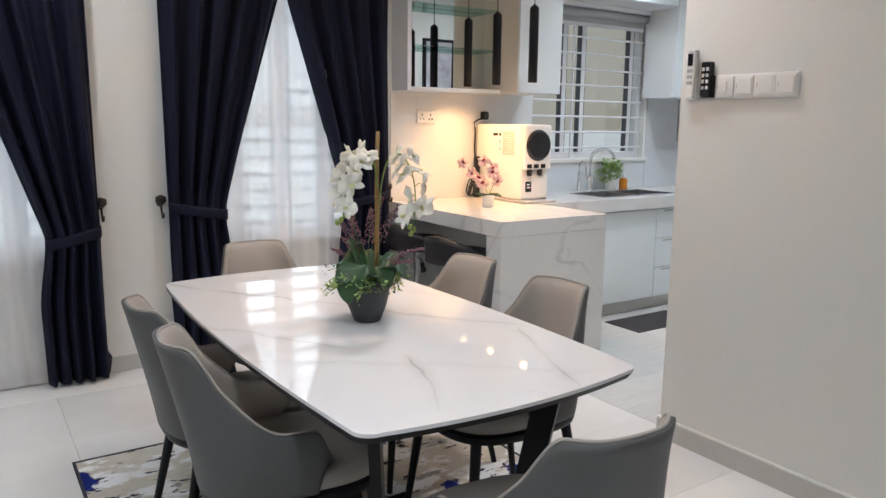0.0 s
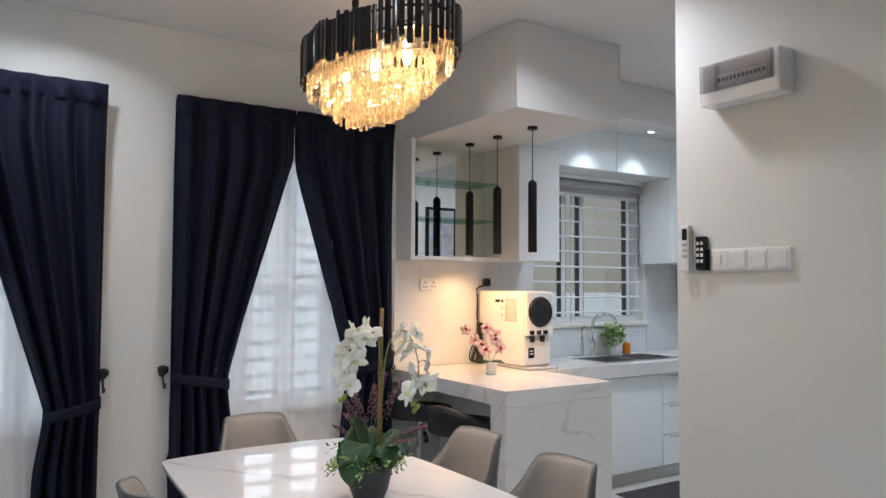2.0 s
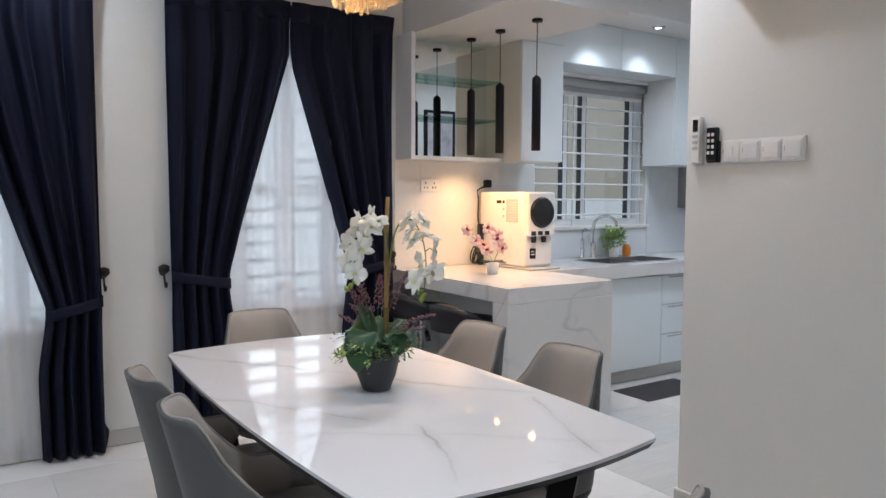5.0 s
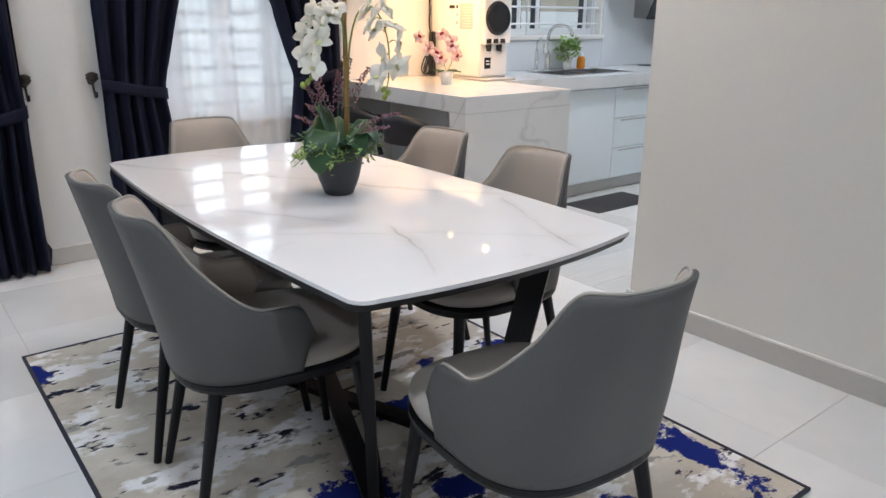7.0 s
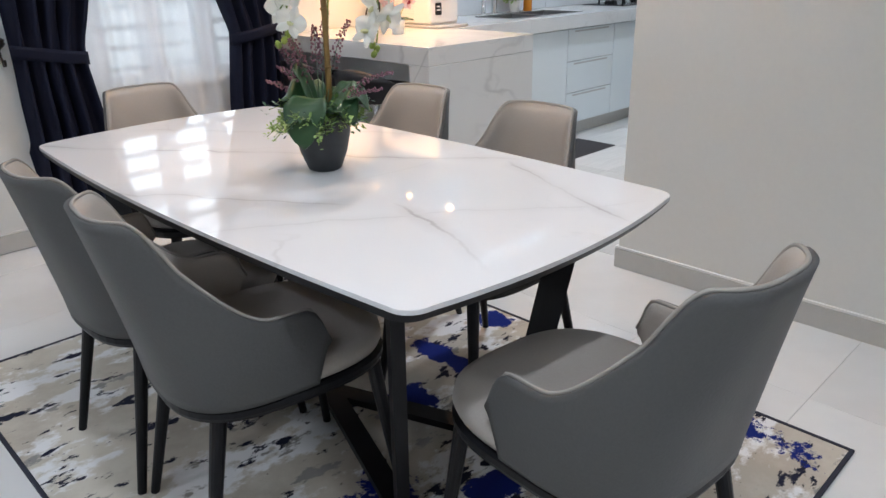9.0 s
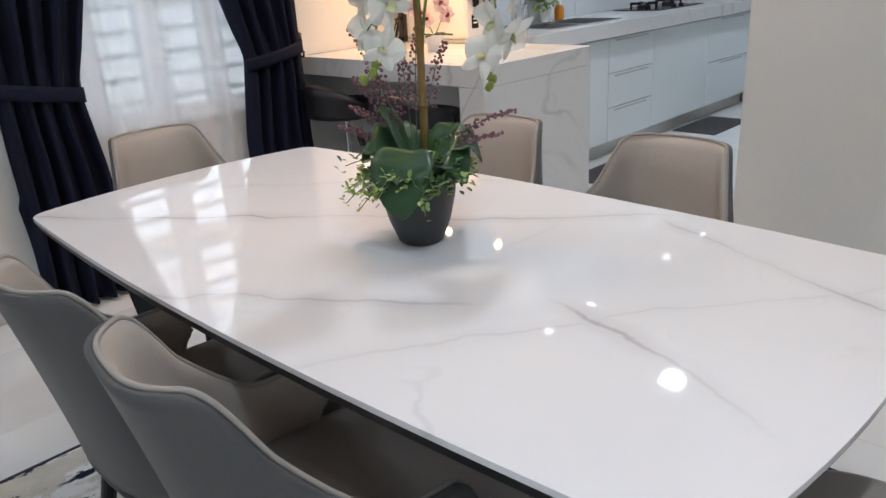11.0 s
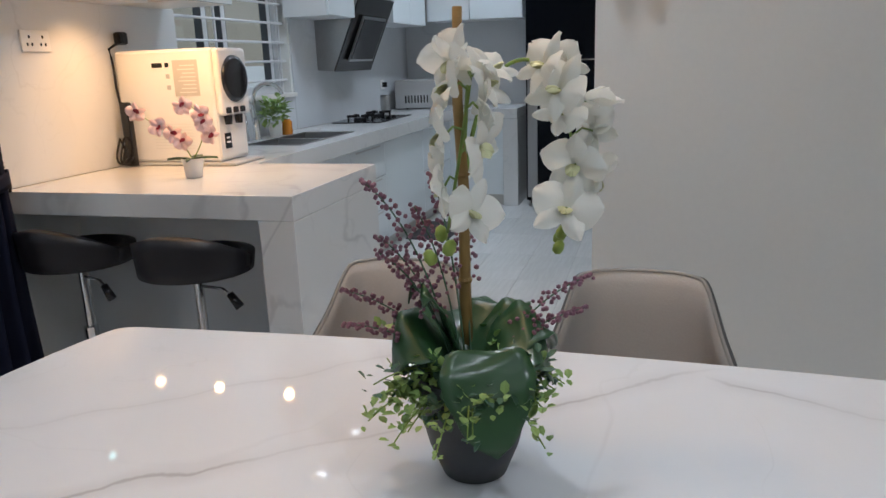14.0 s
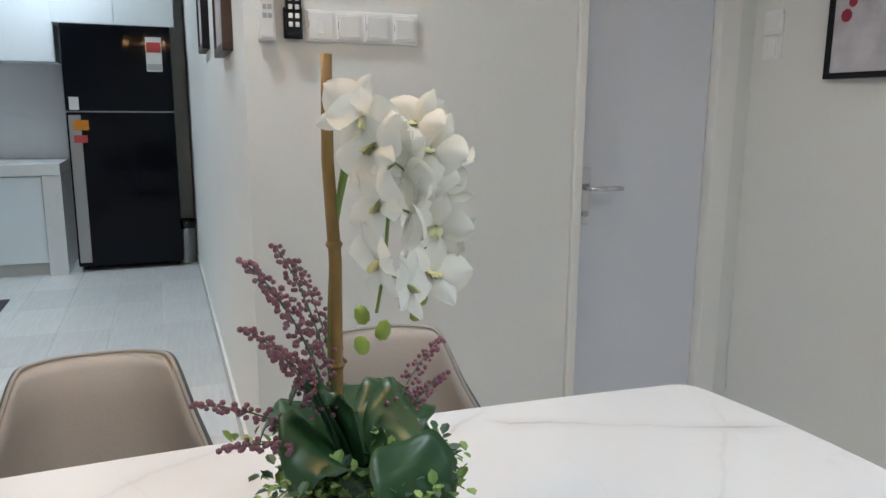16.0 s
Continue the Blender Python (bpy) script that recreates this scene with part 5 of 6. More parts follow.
def bloom_mesh(name, mats, size, lip=1.0):
    """Orchid bloom facing +z: two wide petals, three sepals, a lip."""
    petal, throat = mats
    bm = bmesh.new()

    def add(angle, w, l, lift, mi):
        m = Matrix.Rotation(angle, 4, "Z") @ Matrix.Rotation(lift, 4, "X")
        def fn(u, v):
            s = math.sin(math.pi * min(1, v * 0.9 + 0.08)) ** 0.7
            x = (u - 0.5) * w * s
            return m @ Vector((x, v * l, 0.2 * l * math.sin(2.6 * v) - 1.2 * x * x / max(w, 0.01) + 0.05 * l * math.sin(9 * u + 4 * v)))
        before = len(bm.faces)
        grid(fn, 5, 6, bm)
        bm.faces.ensure_lookup_table()
        for f in bm.faces[before:]:
            f.material_index, f.smooth = mi, True

    for a in (radians(78), radians(-78)):
        add(a, size * 1.0, size * 0.92, 0.12, 0)
    for a in (0, radians(140), radians(-140)):
        add(a, size * 0.55, size * 0.9, 0.05, 0)
    for a in (radians(150), radians(-150), radians(180)):
        add(a, size * 0.3 * lip, size * 0.36 * lip, 0.9, 1)
    me = bpy.data.meshes.new(name)
    bm.to_mesh(me), bm.free(), me.materials.append(petal), me.materials.append(throat)
    return me


def bezier(p, n):
    p = [Vector(q) for q in p]
    out = []
    for k in range(n + 1):
        q, t = list(p), k / n
        while len(q) > 1:
            q = [a.lerp(b, t) for a, b in zip(q, q[1:])]
        out.append(q[0])
    return out


def small_orchid():
    o = thing("small_orchid", "small pink artificial orchid in a white pot", "potted plant", (3.07, 4.06, Z))
    part("pot", lathe([(0, 0), (0.03, 0), (0.034, 0.004), (0.044, 0.075), (0.046, 0.08), (0.04, 0.08), (0.037, 0.07), (0, 0.068)], 28), M_PLASTIC, o, "white glazed pot", True)
    me = bloom_mesh("pink_bloom", (M_PINK, M_MAROON), 0.046, 1.5)
    rg = random.Random(7)
    for side, pts in ((0, [(0, 0, 0.07), (0.0, 0.03, 0.16), (-0.02, 0.1, 0.19), (-0.03, 0.2, 0.26)]), (1, [(0, 0, 0.07), (0.02, -0.06, 0.16), (0, -0.11, 0.25), (-0.02, -0.02, 0.3)])):
        curve = bezier(pts, 14)
        st = part("flower_stem", tube(curve, 0.0025, 6, r_end=0.0015), M_STEM, o, smooth=True)
        for k in (5, 8, 11, 14):
            p = curve[k] + Vector((rg.uniform(-0.03, 0), rg.uniform(-0.035, 0.03), rg.uniform(-0.02, 0.015)))
            share("bloom", me, st, Matrix.Translation(p) @ Vector((-0.8, -0.7 + rg.uniform(-0.4, 0.4), 0.2)).to_track_quat("Z", "Y").to_matrix().to_4x4() @ pose(0, 0, 0, 0, 0, rg.uniform(0, 360)))
    lf = petal_mesh("leaf", M_LEAF, 0.022, 0.1, -0.5)
    for a in (-70, 20, 110, 200, 280):
        share("leaf", lf, o, pose(0, 0, 0.072, 0, 0, a) @ pose(0, 0, 0, 18))


small_orchid()


def faucet():
    f = thing("kitchen_tap", "chrome gooseneck kitchen tap behind the sink", "tap", (4.48, 4.57, Z))
    part("base", lathe([(0, 0), (0.03, 0), (0.03, 0.01), (0.022, 0.02), (0.022, 0.12), (0.018, 0.13), (0, 0.13)], 20), M_CHROME, f, smooth=True)
    pts = [(0, 0, 0.12), (0, 0, 0.24)] + [(0.09 * (1 - math.cos(t)) * 0.8, -0.06 * (1 - math.cos(t)), 0.25 + 0.09 * math.sin(t)) for t in np.linspace(0.1, 2.9, 14)]
    part("spout", tube(pts, 0.012, 10), M_CHROME, f, smooth=True)
    part("lever", tube([(-0.01, 0, 0.1), (-0.05, -0.01, 0.13), (-0.06, -0.01, 0.2)], 0.008, 8), M_CHROME, f, smooth=True)
    t = thing("filter_tap", "slim chrome drinking water tap", "tap", (4.36, 4.57, Z))
    part("base", lathe([(0, 0), (0.02, 0), (0.016, 0.015), (0.012, 0.16), (0, 0.16)], 16), M_CHROME, t, smooth=True)
    part("spout", tube([(0, 0, 0.15), (0, 0, 0.22), (0.0, -0.03, 0.245), (0, -0.06, 0.23)], 0.006, 8), M_CHROME, t, smooth=True)


faucet()


def leaf_cloud(rg, n, centre, spread, size, bm=None, squash=0.8):
    """Many small leaves scattered about a centre."""
    bm = bm or bmesh.new()
    for _ in range(n):
        d = Vector((rg.gauss(0, 1), rg.gauss(0, 1), rg.gauss(0, squash)))
        d = d.normalized() * rg.uniform(0.25, 1) * spread
        p = Vector(centre) + d
        q = (d + Vector((rg.uniform(-1, 1), rg.uniform(-1, 1), rg.uniform(-0.2, 1))) * spread * 0.8).to_track_quat("Y", "Z").to_matrix().to_4x4()
        s = size * rg.uniform(0.6, 1.2)
        vs = [bm.verts.new(p + q.to_3x3() @ Vector(c) * s) for c in ((0, 0, 0), (0.32, 0.35, 0.1), (0.3, 0.75, 0.08), (0, 1, -0.05), (-0.3, 0.75, 0.08), (-0.32, 0.35, 0.1))]
        bm.faces.new((vs[0], vs[1], vs[2], vs[3])), bm.faces.new((vs[0], vs[3], vs[4], vs[5]))
    return bm


def herb():
    h = thing("herb_pot", "bushy green herb in a white pot behind the sink", "potted plant", (4.72, 4.57, Z))
    part("pot", lathe([(0, 0), (0.036, 0), (0.046, 0.085), (0.042, 0.087), (0.038, 0.078), (0, 0.076)], 24), M_PLASTIC, h, "white pot", True)
    part("foliage", leaf_cloud(random.Random(3), 260, (0, 0, 0.16), 0.1, 0.04), M_GREEN, h, "dense light green leaves")
    b = thing("soap_bottle", "amber dish soap bottle with a pale cap", "bottle", (4.86, 4.56, Z))
    part("bottle", lathe([(0, 0), (0.032, 0), (0.034, 0.01), (0.034, 0.08), (0.02, 0.1), (0, 0.1)], 20), M_ORANGE, b, smooth=True)
    part("cap", lathe([(0, 0.1), (0.015, 0.1), (0.015, 0.125), (0, 0.125)], 14), M_PLASTIC, b)


herb()


def hob():
    h = thing("gas_hob", "black glass gas hob with two burners", "hob", (6.02, 4.4, Z))
    part("glass_plate", box(-0.37, 0.37, -0.2, 0.2, 0, 0.008, 0.003), M_BPLASTIC, h)
    for cx in (-0.2, 0.2):
        b = part("burner", lathe([(0, 0.008), (0.055, 0.008), (0.05, 0.03), (0, 0.034)], 20), M_BLACK, h)
        b.location = (cx, 0.03, 0)
        for a in range(4):
            part("pan_support", bar((cx + 0.03 * math.cos(a * 1.57 + 0.78), 0.03 + 0.03 * math.sin(a * 1.57 + 0.78), 0.045), (cx + 0.11 * math.cos(a * 1.57 + 0.78), 0.03 + 0.11 * math.sin(a * 1.57 + 0.78), 0.045), 0.012, 0.02), M_BLACK, h)
            part("support_foot", box(cx + 0.1 * math.cos(a * 1.57 + 0.78) - 0.006, cx + 0.1 * math.cos(a * 1.57 + 0.78) + 0.006, 0.03 + 0.1 * math.sin(a * 1.57 + 0.78) - 0.006, 0.03 + 0.1 * math.sin(a * 1.57 + 0.78) + 0.006, 0.008, 0.04), M_BLACK, h)
    for cx in (-0.06, 0.06):
        part("knob", lathe([(0, 0.03), (0.018, 0.03), (0.021, 0.008)], 16), M_BLACK, h).location = (cx, -0.15, 0)


hob()


def hood():
    h = thing("cooker_hood", "slanted black glass and steel cooker hood on the wall", "cooker hood", (0, WY - 0.013, 0))
    x0, x1 = 5.64, 6.36
    prof = [(0, 1.3), (-0.12, 1.29), (-0.14, 1.31), (-0.36, 1.8), (-0.36, 1.84), (0, 1.84)]
    bm = bmesh.new()
    a = [bm.verts.new((x0, y, z)) for y, z in prof]
    b = [bm.verts.new((x1, y, z)) for y, z in prof]
    bm.faces.new(a), bm.faces.new(b[::-1])
    for k in range(len(a)):
        j = (k + 1) % len(a)
        bm.faces.new((a[j], a[k], b[k], b[j]))
    bmesh.ops.recalc_face_normals(bm, faces=bm.faces)
    part("body", bm, M_STEEL, h, "brushed steel side casing")
    d = Vector((0, -0.22, 0.49)).normalized()
    n = Vector((0, -d.z, d.y)).normalized()
    def panel(x0, x1, s0, s1, off, t):
        bm = bmesh.new()
        o = Vector((0, -0.14, 1.31)) + n * off
        pts = [Vector((x, 0, 0)) + o + d * s + n * k for k in (0, t) for x, s in ((x0, s0), (x1, s0), (x1, s1), (x0, s1))]
        vs = [bm.verts.new(p) for p in pts]
        for q in ((0, 1, 2, 3), (4, 7, 6, 5), (0, 4, 5, 1), (1, 5, 6, 2), (2, 6, 7, 3), (3, 7, 4, 0)):
            bm.faces.new([vs[i] for i in q])
        bmesh.ops.recalc_face_normals(bm, faces=bm.faces)
        return bm
    g = part("glass_front", panel(x0 - 0.005, x1 + 0.005, -0.02, 0.56, 0.002, 0.012), M_BPLASTIC, h, "black glass front")
    part("intake_flap", panel(x0 + 0.12, x1 - 0.12, 0.07, 0.42, 0.03, 0.014), M_STEEL, g, "steel framed intake flap")
    part("flap_glass", panel(x0 + 0.14, x1 - 0.14, 0.09, 0.4, 0.045, 0.004), M_BPLASTIC, g)
    part("duct_cover", box(5.8, 6.2, -0.3, -0.01, 1.841, 2.099), M_STEEL, h)


hood()


def oven():
    o = thing("microwave_oven", "small silver microwave oven in the worktop corner", "microwave", (7.42, 4.4, Z), 6)
    part("body", box(-0.23, 0.23, -0.16, 0.24, 0.01, 0.27, 0.008), M_GREYP, o)
    for k in range(8):
        part("vent_slot", box(-0.2315, -0.2295, -0.08 + k * 0.03, -0.068 + k * 0.03, 0.06, 0.13), M_BPLASTIC, o)
    part("oven_door", box(-0.22, 0.11, -0.178, -0.161, 0.02, 0.26, 0.004), M_GREYP, o, "grey framed glass door")
    part("door_glass", box(-0.19, 0.08, -0.181, -0.177, 0.05, 0.23), M_BPLASTIC, o)
    part("control_panel", box(0.115, 0.222, -0.176, -0.161, 0.02, 0.26, 0.003), M_BPLASTIC, o)
    for k in range(2):
        part("knob", lathe([(0, 0.018), (0.02, 0.018), (0.022, 0)], 14), M_CHROME, o).matrix_local = pose(0.168, -0.176, 0.08 + 0.09 * k, 90)
    for sx in (-0.2, 0.2):
        for sy in (-0.13, 0.13):
            part("foot", rod((sx, sy, 0), (sx, sy, 0.012), 0.012), M_BPLASTIC, o)
    w = thing("wall_socket", "white socket with a black plug on the splashback", "power socket")
    p = part("plate", box(6.95, 7.04, WY - 0.022, WY - 0.012, 1.1, 1.186, 0.003), M_PLASTIC, w)
    part("plug", box(6.975, 7.015, WY - 0.06, WY - 0.022, 1.12, 1.165, 0.006), M_BPLASTIC, p)
    k = thing("kettle_jar", "dark steel canister beside the hob", "canister", (6.72, 4.55, Z))
    part("canister", lathe([(0, 0), (0.045, 0), (0.045, 0.15), (0.04, 0.16), (0, 0.165)], 20), M_STEEL, k, smooth=False)


oven()


def fridge():
    f = thing("fridge", "tall black glass two-door fridge with stickers", "fridge", (7.13, 2.945, 0))
    part("body", box(0.07, 0.655, -0.4, 0.4, 0.03, 1.975, 0.008), M_FRSIDE, f)
    for z0, z1, nm in ((0.045, 1.3, "lower_door"), (1.312, 1.985, "upper_door")):
        part(nm, box(0.0, 0.065, -0.405, 0.405, z0, z1, 0.01), M_FRIDGE, f, "glossy black glass door")
    part("door_gap", box(0.012, 0.06, -0.4, 0.4, 1.301, 1.311), M_GREYP, f)
    h = part("handle_strip", box(-0.012, -0.001, 0.3, 0.39, 0.08, 1.28, 0.004), M_STEEL, f, "dark steel side trim")
    s = part("energy_label", box(-0.003, -0.0005, -0.335, -0.215, 1.63, 1.9), M_PAPER, f, "red and white energy label")
    part("label_band", box(-0.0045, -0.0032, -0.33, -0.22, 1.78, 1.86), M_RED, s)
    part("label_bars", box(-0.0045, -0.0032, -0.33, -0.22, 1.64, 1.69), M_GREYP, s)
    for y, z, w, hh, m in ((0.34, 1.32, 0.07, 0.1, M_PAPER), (0.3, 1.16, 0.11, 0.08, M_ORANGE), (0.31, 1.06, 0.1, 0.06, M_RED)):
        part("sticker", box(-0.016, -0.0125, y - w / 2, y + w / 2, z, z + hh, 0.002), m, f)
    for sy in (-0.36, 0.36):
        for x in (0.12, 0.6):
            part("foot", rod((x, sy, 0), (x, sy, 0.032), 0.02), M_BPLASTIC, f)


fridge()


def bin_():
    b = thing("rubbish_bin", "small steel pedal bin with a black liner by the fridge", "bin", (7.3, 2.5, 0))
    part("bin_body", lathe([(0, 0), (0.075, 0), (0.078, 0.01), (0.085, 0.36), (0.08, 0.36), (0, 0.34)], 24), M_STEEL, b, smooth=False)
    part("liner", lathe([(0.087, 0.31), (0.092, 0.36), (0.088, 0.38), (0.078, 0.37)], 24), M_BPLASTIC, b, "black bin liner folded over the rim", True)


bin_()

# kitchen mats
for x0, x1, y0, y1 in ((5.68, 6.32, 3.72, 4.06), (4.1, 4.76, 3.64, 3.97)):
    m = thing("floor_mat", "dark grey ribbed kitchen floor mat", "mat", ((x0 + x1) / 2, (y0 + y1) / 2, 0), group="kitchen mats")
    hx, hy = (x1 - x0) / 2, (y1 - y0) / 2
    part("mat_base", box(-hx, hx, -hy, hy, 0, 0.007, 0.003), M_MAT, m)
    bm = bmesh.new()
    for k in range(24):
        yy = -hy + 0.012 + k * (2 * hy - 0.024) / 24
        box(-hx + 0.01, hx - 0.01, yy, yy + 0.006, 0.0072, 0.0095, 0, bm)
    tagged(part("mat_ribs", bm, M_MAT, m), kind="stuff")


def bar_stool():
    s = thing("bar_stool", "black leatherette bar stool on a chrome gas-lift column", "bar stool", group="stools at the counter")
    part("base", lathe([(0, 0), (0.19, 0), (0.192, 0.008), (0.12, 0.022), (0.035, 0.035), (0.03, 0.05), (0, 0.05)], 36), M_CHROME, s, smooth=True)
    part("column", rod((0, 0, 0.04), (0, 0, 0.34), 0.028, seg=20), M_CHROME, s, smooth=False)
    part("piston", rod((0, 0, 0.34), (0, 0, 0.585), 0.018, seg=16), M_CHROME, s)
    part("lever", tube([(0.02, 0, 0.55), (0.1, -0.01, 0.545), (0.14, -0.02, 0.52)], 0.006, 8), M_CHROME, s, smooth=True)
    part("lever_grip", tube([(0.13, -0.02, 0.53), (0.17, -0.025, 0.48)], 0.014, 8, r_end=0.018), M_BPLASTIC, s, smooth=True)

    def seat(u, v):
        a = 2 * math.pi * u
        r = 0.02 + 0.18 * min(1, v * 1.25) if v < 0.8 else 0.2
        x, y = r * math.cos(a) * 1.05, r * math.sin(a)
        z = 0.595 + 0.02 * (v / 0.8) ** 2 if v < 0.8 else 0.615
        if v >= 0.8:
            k = (v - 0.8) / 0.2
            rise = 0.06 + 0.1 * max(0, -math.sin(a)) ** 0.8
            z += rise * k
            x *= 1 + 0.04 * k
            y *= 1 + 0.06 * k
        return (x, y, z)

    part("seat", thicken(grid(seat, 40, 20), 0.05), M_STOOL, s, "padded black bucket seat", True)
    return s


a = bar_stool()
copy_thing(a, pose(2.7, 3.84, 0, 0, 0, -84))
a.matrix_world = pose(2.74, 4.4, 0, 0, 0, -97)


# ---- orchid arrangement on the dining table ----


def orchid_arrangement():
    o = thing("orchid_arrangement", "white artificial orchids with greenery in a charcoal pot", "potted plant", (1.355, 2.453, TZ))
    part("pot", lathe([(0, 0), (0.04, 0), (0.046, 0.004), (0.064, 0.05), (0.0755, 0.1), (0.08, 0.15), (0.082, 0.156), (0.074, 0.156), (0.07, 0.13), (0, 0.128)], 40), M_POT, o, "matt charcoal tapered pot", True)
    st = part("stake", tube([(0.04, 0.016, 0.12), (0.048, 0.02, 0.235), (0.049, 0.018, 0.4), (0.052, 0.024, 0.52), (0.056, 0.022, 0.64)], 0.0095, 8, r_end=0.0065), M_STAKE, o, "brown bamboo support stake", True)
    for z, x in ((0.27, 0.048), (0.42, 0.049)):
        part("stake_node", lathe([(0.0085, -0.004), (0.0105, 0), (0.0085, 0.004)], 10, at=(x, 0.019, z)), M_STAKE, st)
    bloom = bloom_mesh("white_bloom", (M_PETAL, M_THROAT), 0.052)
    rg = random.Random(11)
    bud = bmesh.new()
    lathe([(0, -0.011), (0.0065, -0.008), (0.0085, 0), (0.006, 0.008), (0, 0.012)], 10, bud)
    bm_ = bpy.data.meshes.new("bud")
    for f in bud.faces:
        f.smooth = True
    bud.to_mesh(bm_), bud.free(), bm_.materials.append(M_BUD)
    sprays = [
        ([(0.046, 0.022, 0.12), (0.062, 0.03, 0.42), (0.075, 0.016, 0.66), (-0.03, -0.04, 0.63), (-0.09, -0.02, 0.5), (-0.085, 0.005, 0.37)], (0.5, 0.96), (-0.75, -0.25)),
        ([(0.054, 0.022, 0.12), (0.06, 0.036, 0.45), (0.055, 0.025, 0.68), (0.09, -0.13, 0.62), (0.13, -0.14, 0.5), (0.115, -0.112, 0.335)], (0.62, 0.97), (-0.45, -0.7)),
    ]
    for pts, (t0, t1), face in sprays:
        curve = bezier(pts, 40)
        s = part("flower_stem", tube(curve, 0.0035, 7, r_end=0.0018), M_STEM, o, "green arching flower stem", True)
        n = 10 if t0 < 0.55 else 9
        for k in range(n):
            p = curve[int(40 * (t0 + (t1 - t0) * k / (n - 1)))]
            side = 1 if k % 2 else -1
            away = Vector((face[0], face[1], 0.15)).normalized()
            across = Vector((-away.y, away.x, 0))
            q = p + away * rg.uniform(0.008, 0.025) + across * side * rg.uniform(0.01, 0.03) + Vector((0, 0, rg.uniform(-0.01, 0.012)))
            part("pedicel", tube([p, (p + q) / 2 + Vector((0, 0, 0.008)), q], 0.0016, 5), M_STEM, s)
            d = (away * rg.uniform(-0.2, 1.2) + across * side * rg.uniform(0.2, 2.0) + Vector((0, 0, rg.uniform(-0.6, 0.8)))).to_track_quat("Z", "Y").to_matrix().to_4x4()
            share("bloom", bloom, s, Matrix.Translation(q) @ d @ pose(0, 0, 0, 0, 0, rg.uniform(-45, 45)) @ Matrix.Scale(rg.uniform(0.8, 1.1), 4))
        end = curve[-1]
        for k in range(3):
            share("bud", bm_, s, Matrix.Translation(end + Vector((rg.uniform(-0.015, 0.015), rg.uniform(-0.02, 0.02), -0.005 - 0.012 * k))) @ pose(0, 0, 0, rg.uniform(-30, 30), rg.uniform(-30, 30)))

    def big_leaf(az, length, width, rise, droop, z0=0.15, r0=0.012, roll=0.0, bend=2.4):
        """Broad oval leaf that rises from the pot and curves over."""
        a = radians(az)
        out, side = Vector((math.cos(a), math.sin(a), 0)), Vector((-math.sin(a), math.cos(a), 0))
        def fn(u, v):
            s = math.sin(math.pi * (0.06 + 0.93 * v) ** 0.85) ** 0.55 * width
            c = u - 0.5
            r = r0 + length * math.sin(1.25 * v) / math.sin(1.25)
            z = z0 + rise * math.sin(math.pi * 0.62 * v) - droop * v ** bend
            return out * r + side * (c * s) + Vector((0, 0, z + 0.35 * c * c * s + roll * c * s + 0.003 * math.sin(20 * v + 5 * u)))
        part("leaf", thicken(grid(fn, 8, 16), 0.0012), M_LEAF, o, "broad glossy dark green leaf", True)

    big_leaf(207, 0.055, 0.125, 0.03, 0.15, z0=0.205, r0=0.06, bend=1.1)
    big_leaf(122, 0.1, 0.095, 0.085, 0.06, roll=-0.5)
    big_leaf(285, 0.1, 0.115, 0.075, 0.085, roll=0.5)
    big_leaf(165, 0.06, 0.07, 0.04, 0.05, roll=-0.2)
    big_leaf(312, 0.12, 0.1, 0.085, 0.07, roll=0.3)
    big_leaf(345, 0.12, 0.095, 0.095, 0.06)
    big_leaf(30, 0.12, 0.09, 0.085, 0.07)
    big_leaf(75, 0.11, 0.085, 0.095, 0.05)
    big_leaf(95, 0.075, 0.05, 0.13, 0.02, roll=0.4)
    big_leaf(130, 0.06, 0.045, 0.13, 0.01, roll=-0.4)

    def sprig(mat, name, az, reach, height, n, leaf, droop=0.0, r0=0.02, both=True):
        a = radians(az)
        d = Vector((math.cos(a), math.sin(a), 0))
        curve = bezier([Vector((0, 0, 0.13)) + d * r0, Vector((0, 0, 0.15 + height * 0.7)) + d * reach * 0.45, Vector((0, 0, 0.15 + height - droop)) + d * reach], n)
        s = part("sprig_stem", tube(curve, 0.0018, 5, r_end=0.001), M_STEM if mat is not M_LAV else M_DGREEN, o)
        bm = bmesh.new()
        for k in range(3, n + 1):
            p = curve[k]
            for j in range(leaf[1]):
                q = Vector((rg.gauss(0, 1), rg.gauss(0, 1), rg.gauss(0.3, 0.8))).normalized() * leaf[2] * rg.uniform(0.4, 1)
                leaf_cloud(rg, 1, p + q, 0.004, leaf[0], bm)
        part(name, bm, mat, s, smooth=False)

    def spike(az, reach, height, droop=0.0):
        """Mauve flower spike with whorls of tiny beads."""
        a = radians(az)
        d = Vector((math.cos(a), math.sin(a), 0))
        curve = bezier([Vector((0, 0, 0.13)) + d * 0.02, Vector((0, 0, 0.13 + height * 0.75)) + d * reach * 0.4, Vector((0, 0, 0.13 + height - droop)) + d * reach], 26)
        s = part("sprig_stem", tube(curve, 0.0017, 5, r_end=0.0009), M_DGREEN, o)
        bm = bmesh.new()
        for k in range(11, 27):
            p = curve[k]
            w = 0.017 * (1 - (k - 11) / 22)
            for j in range(4):
                t = j * 1.57 + k * 0.6
                q = p + Vector((w * math.cos(t), w * math.sin(t), rg.uniform(-0.004, 0.004)))
                bmesh.ops.create_icosphere(bm, subdivisions=1, radius=rg.uniform(0.0028, 0.0042), matrix=Matrix.Translation(q))
        part("flower_spike", bm, M_LAV, s, "mauve beaded flower spike")

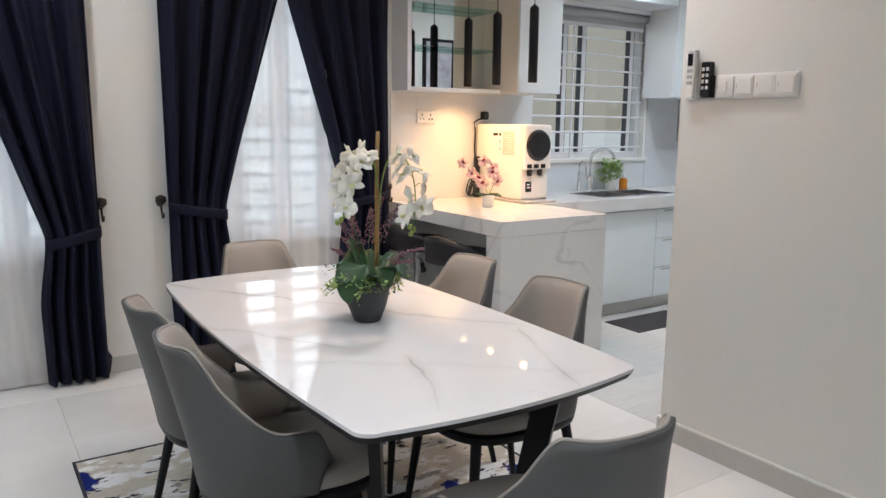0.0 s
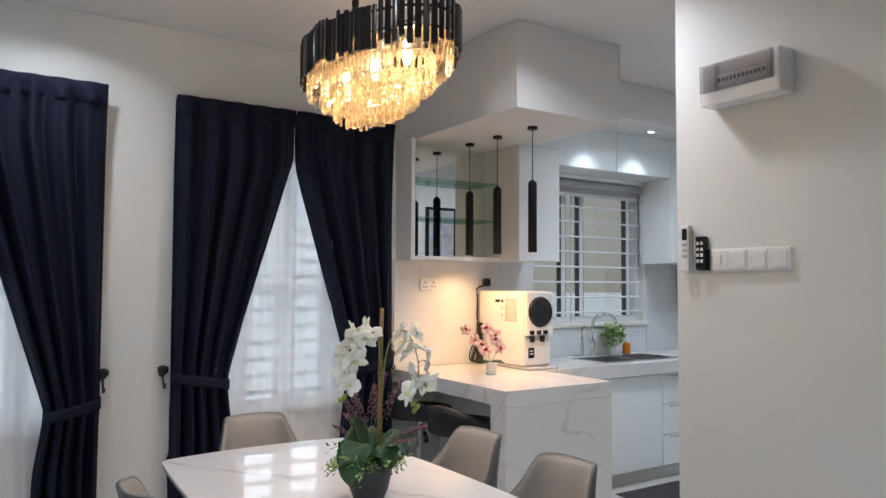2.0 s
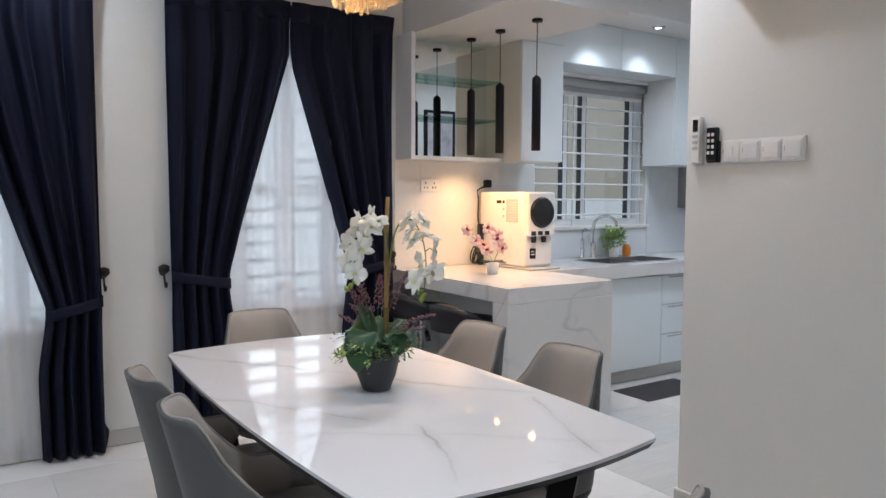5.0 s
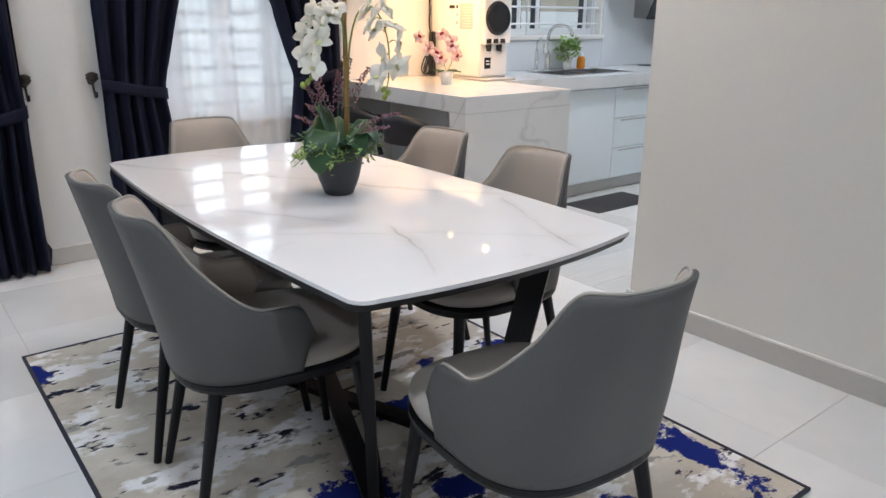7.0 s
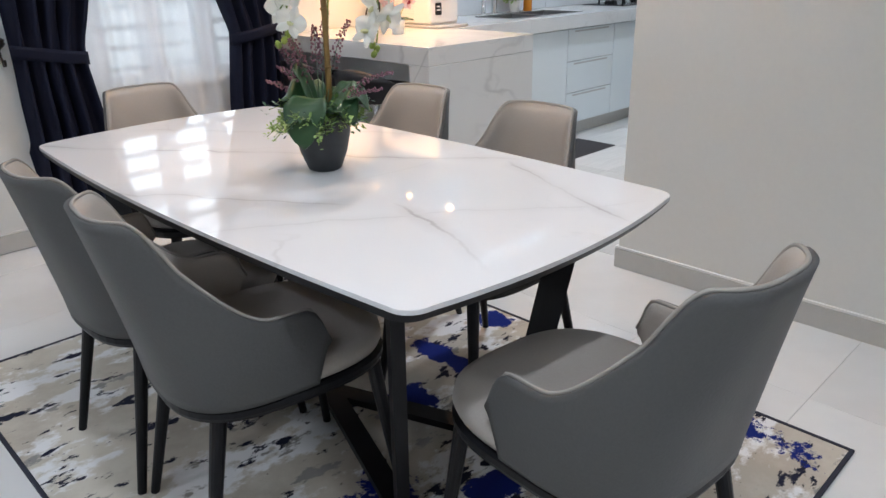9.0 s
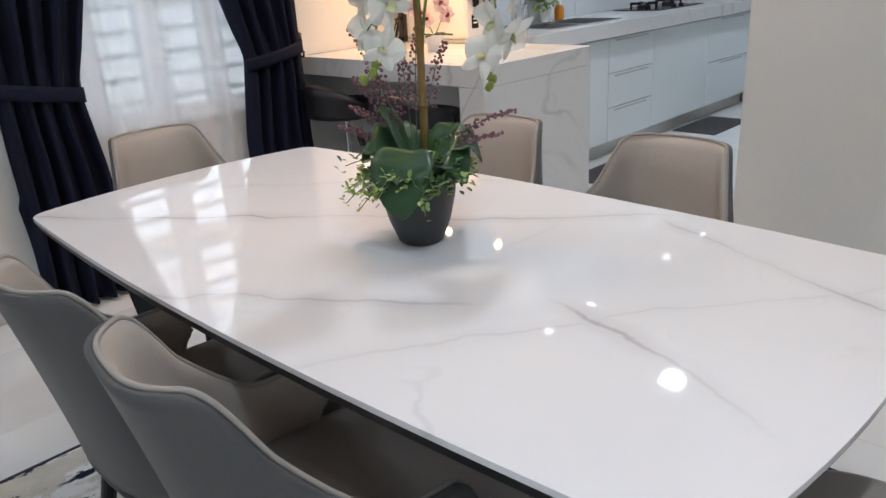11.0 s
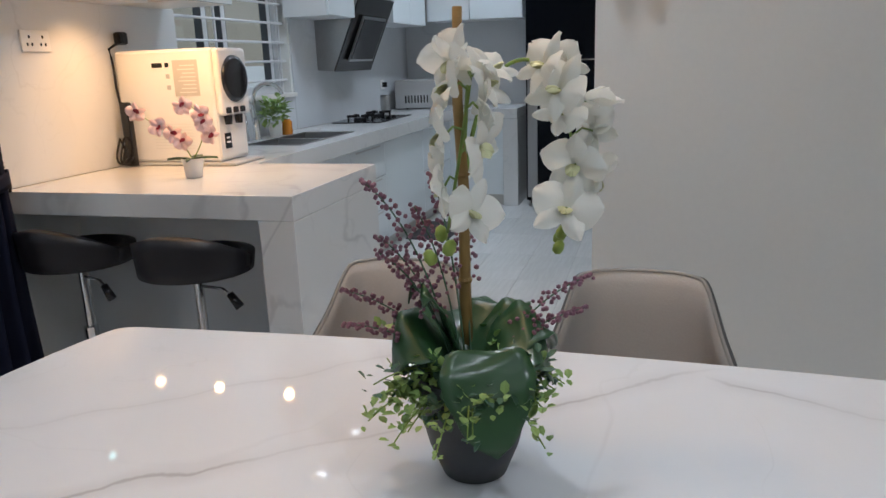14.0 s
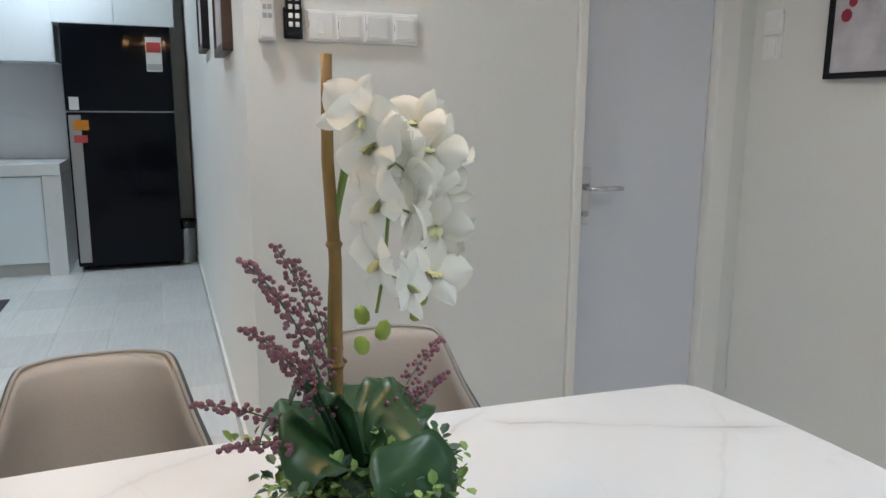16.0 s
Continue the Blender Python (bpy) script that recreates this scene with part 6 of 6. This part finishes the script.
    for az, reach, height, droop in ((103, 0.134, 0.29, 0.0), (112, 0.12, 0.2, 0), (88, 0.13, 0.21, 0), (90, 0.185, 0.15, 0.02), (108, 0.17, 0.12, 0.02), (311, 0.196, 0.15, 0.02), (304, 0.17, 0.11, 0.02), (55, 0.12, 0.24, 0), (18, 0.16, 0.25, 0), (38, 0.13, 0.28, 0)):
        spike(az, reach, height, droop)
    for k in range(30):
        az = rg.uniform(0, 360)
        sprig(M_GREEN if k % 3 else M_DGREEN, "small_leaves", az, rg.uniform(0.08, 0.15), rg.uniform(0.02, 0.075), 10, (0.016, 3, 0.016), rg.uniform(0.02, 0.08))
    ring = bmesh.new()
    ring2 = bmesh.new()
    for k in range(44):
        a, rr = rg.uniform(0, 6.28), rg.uniform(0.06, 0.105)
        leaf_cloud(rg, 14, (rr * math.cos(a), rr * math.sin(a), 0.155 + rg.uniform(-0.015, 0.03) - 0.5 * max(0, rr - 0.06)), 0.026, 0.018, ring if k % 3 else ring2)
    part("filler_leaves", ring, M_GREEN, o, "bushy small light green leaves")
    part("filler_leaves", ring2, M_DGREEN, o, "bushy small sage leaves")
    for az in (150, 120, 175, 230):
        sprig(M_GREEN, "small_leaves", az, 0.15, 0.03, 14, (0.014, 3, 0.012), 0.08)


orchid_arrangement()

# ---- floor tiles ----


def tiles(x0, x1, y0, y1, w, h, mat, stagger=0.0, name="floor_tile", skip=None):
    g = 0.0005
    bm = box(-w / 2 + g, w / 2 - g, -h / 2 + g, h / 2 - g, -0.008, 0.0, 0.001, seg=1)
    me = bpy.data.meshes.new(name)
    bm.to_mesh(me), bm.free(), me.materials.append(mat)
    r = 0
    y = y0 + h / 2
    while y < y1:
        x = x0 + w / 2 + (stagger * w if r % 2 else 0)
        while x < x1:
            if not skip or not skip(x, y):
                share(name, me, floor, pose(x, y, 0))
            x += w
        y += h
        r += 1


tiles(-3.045, 2.86, -3.4, 4.68, 0.6, 0.6, M_TILE)
tiles(2.957, 7.75, 2.415, 4.66, 0.6, 0.3, M_KTILE)
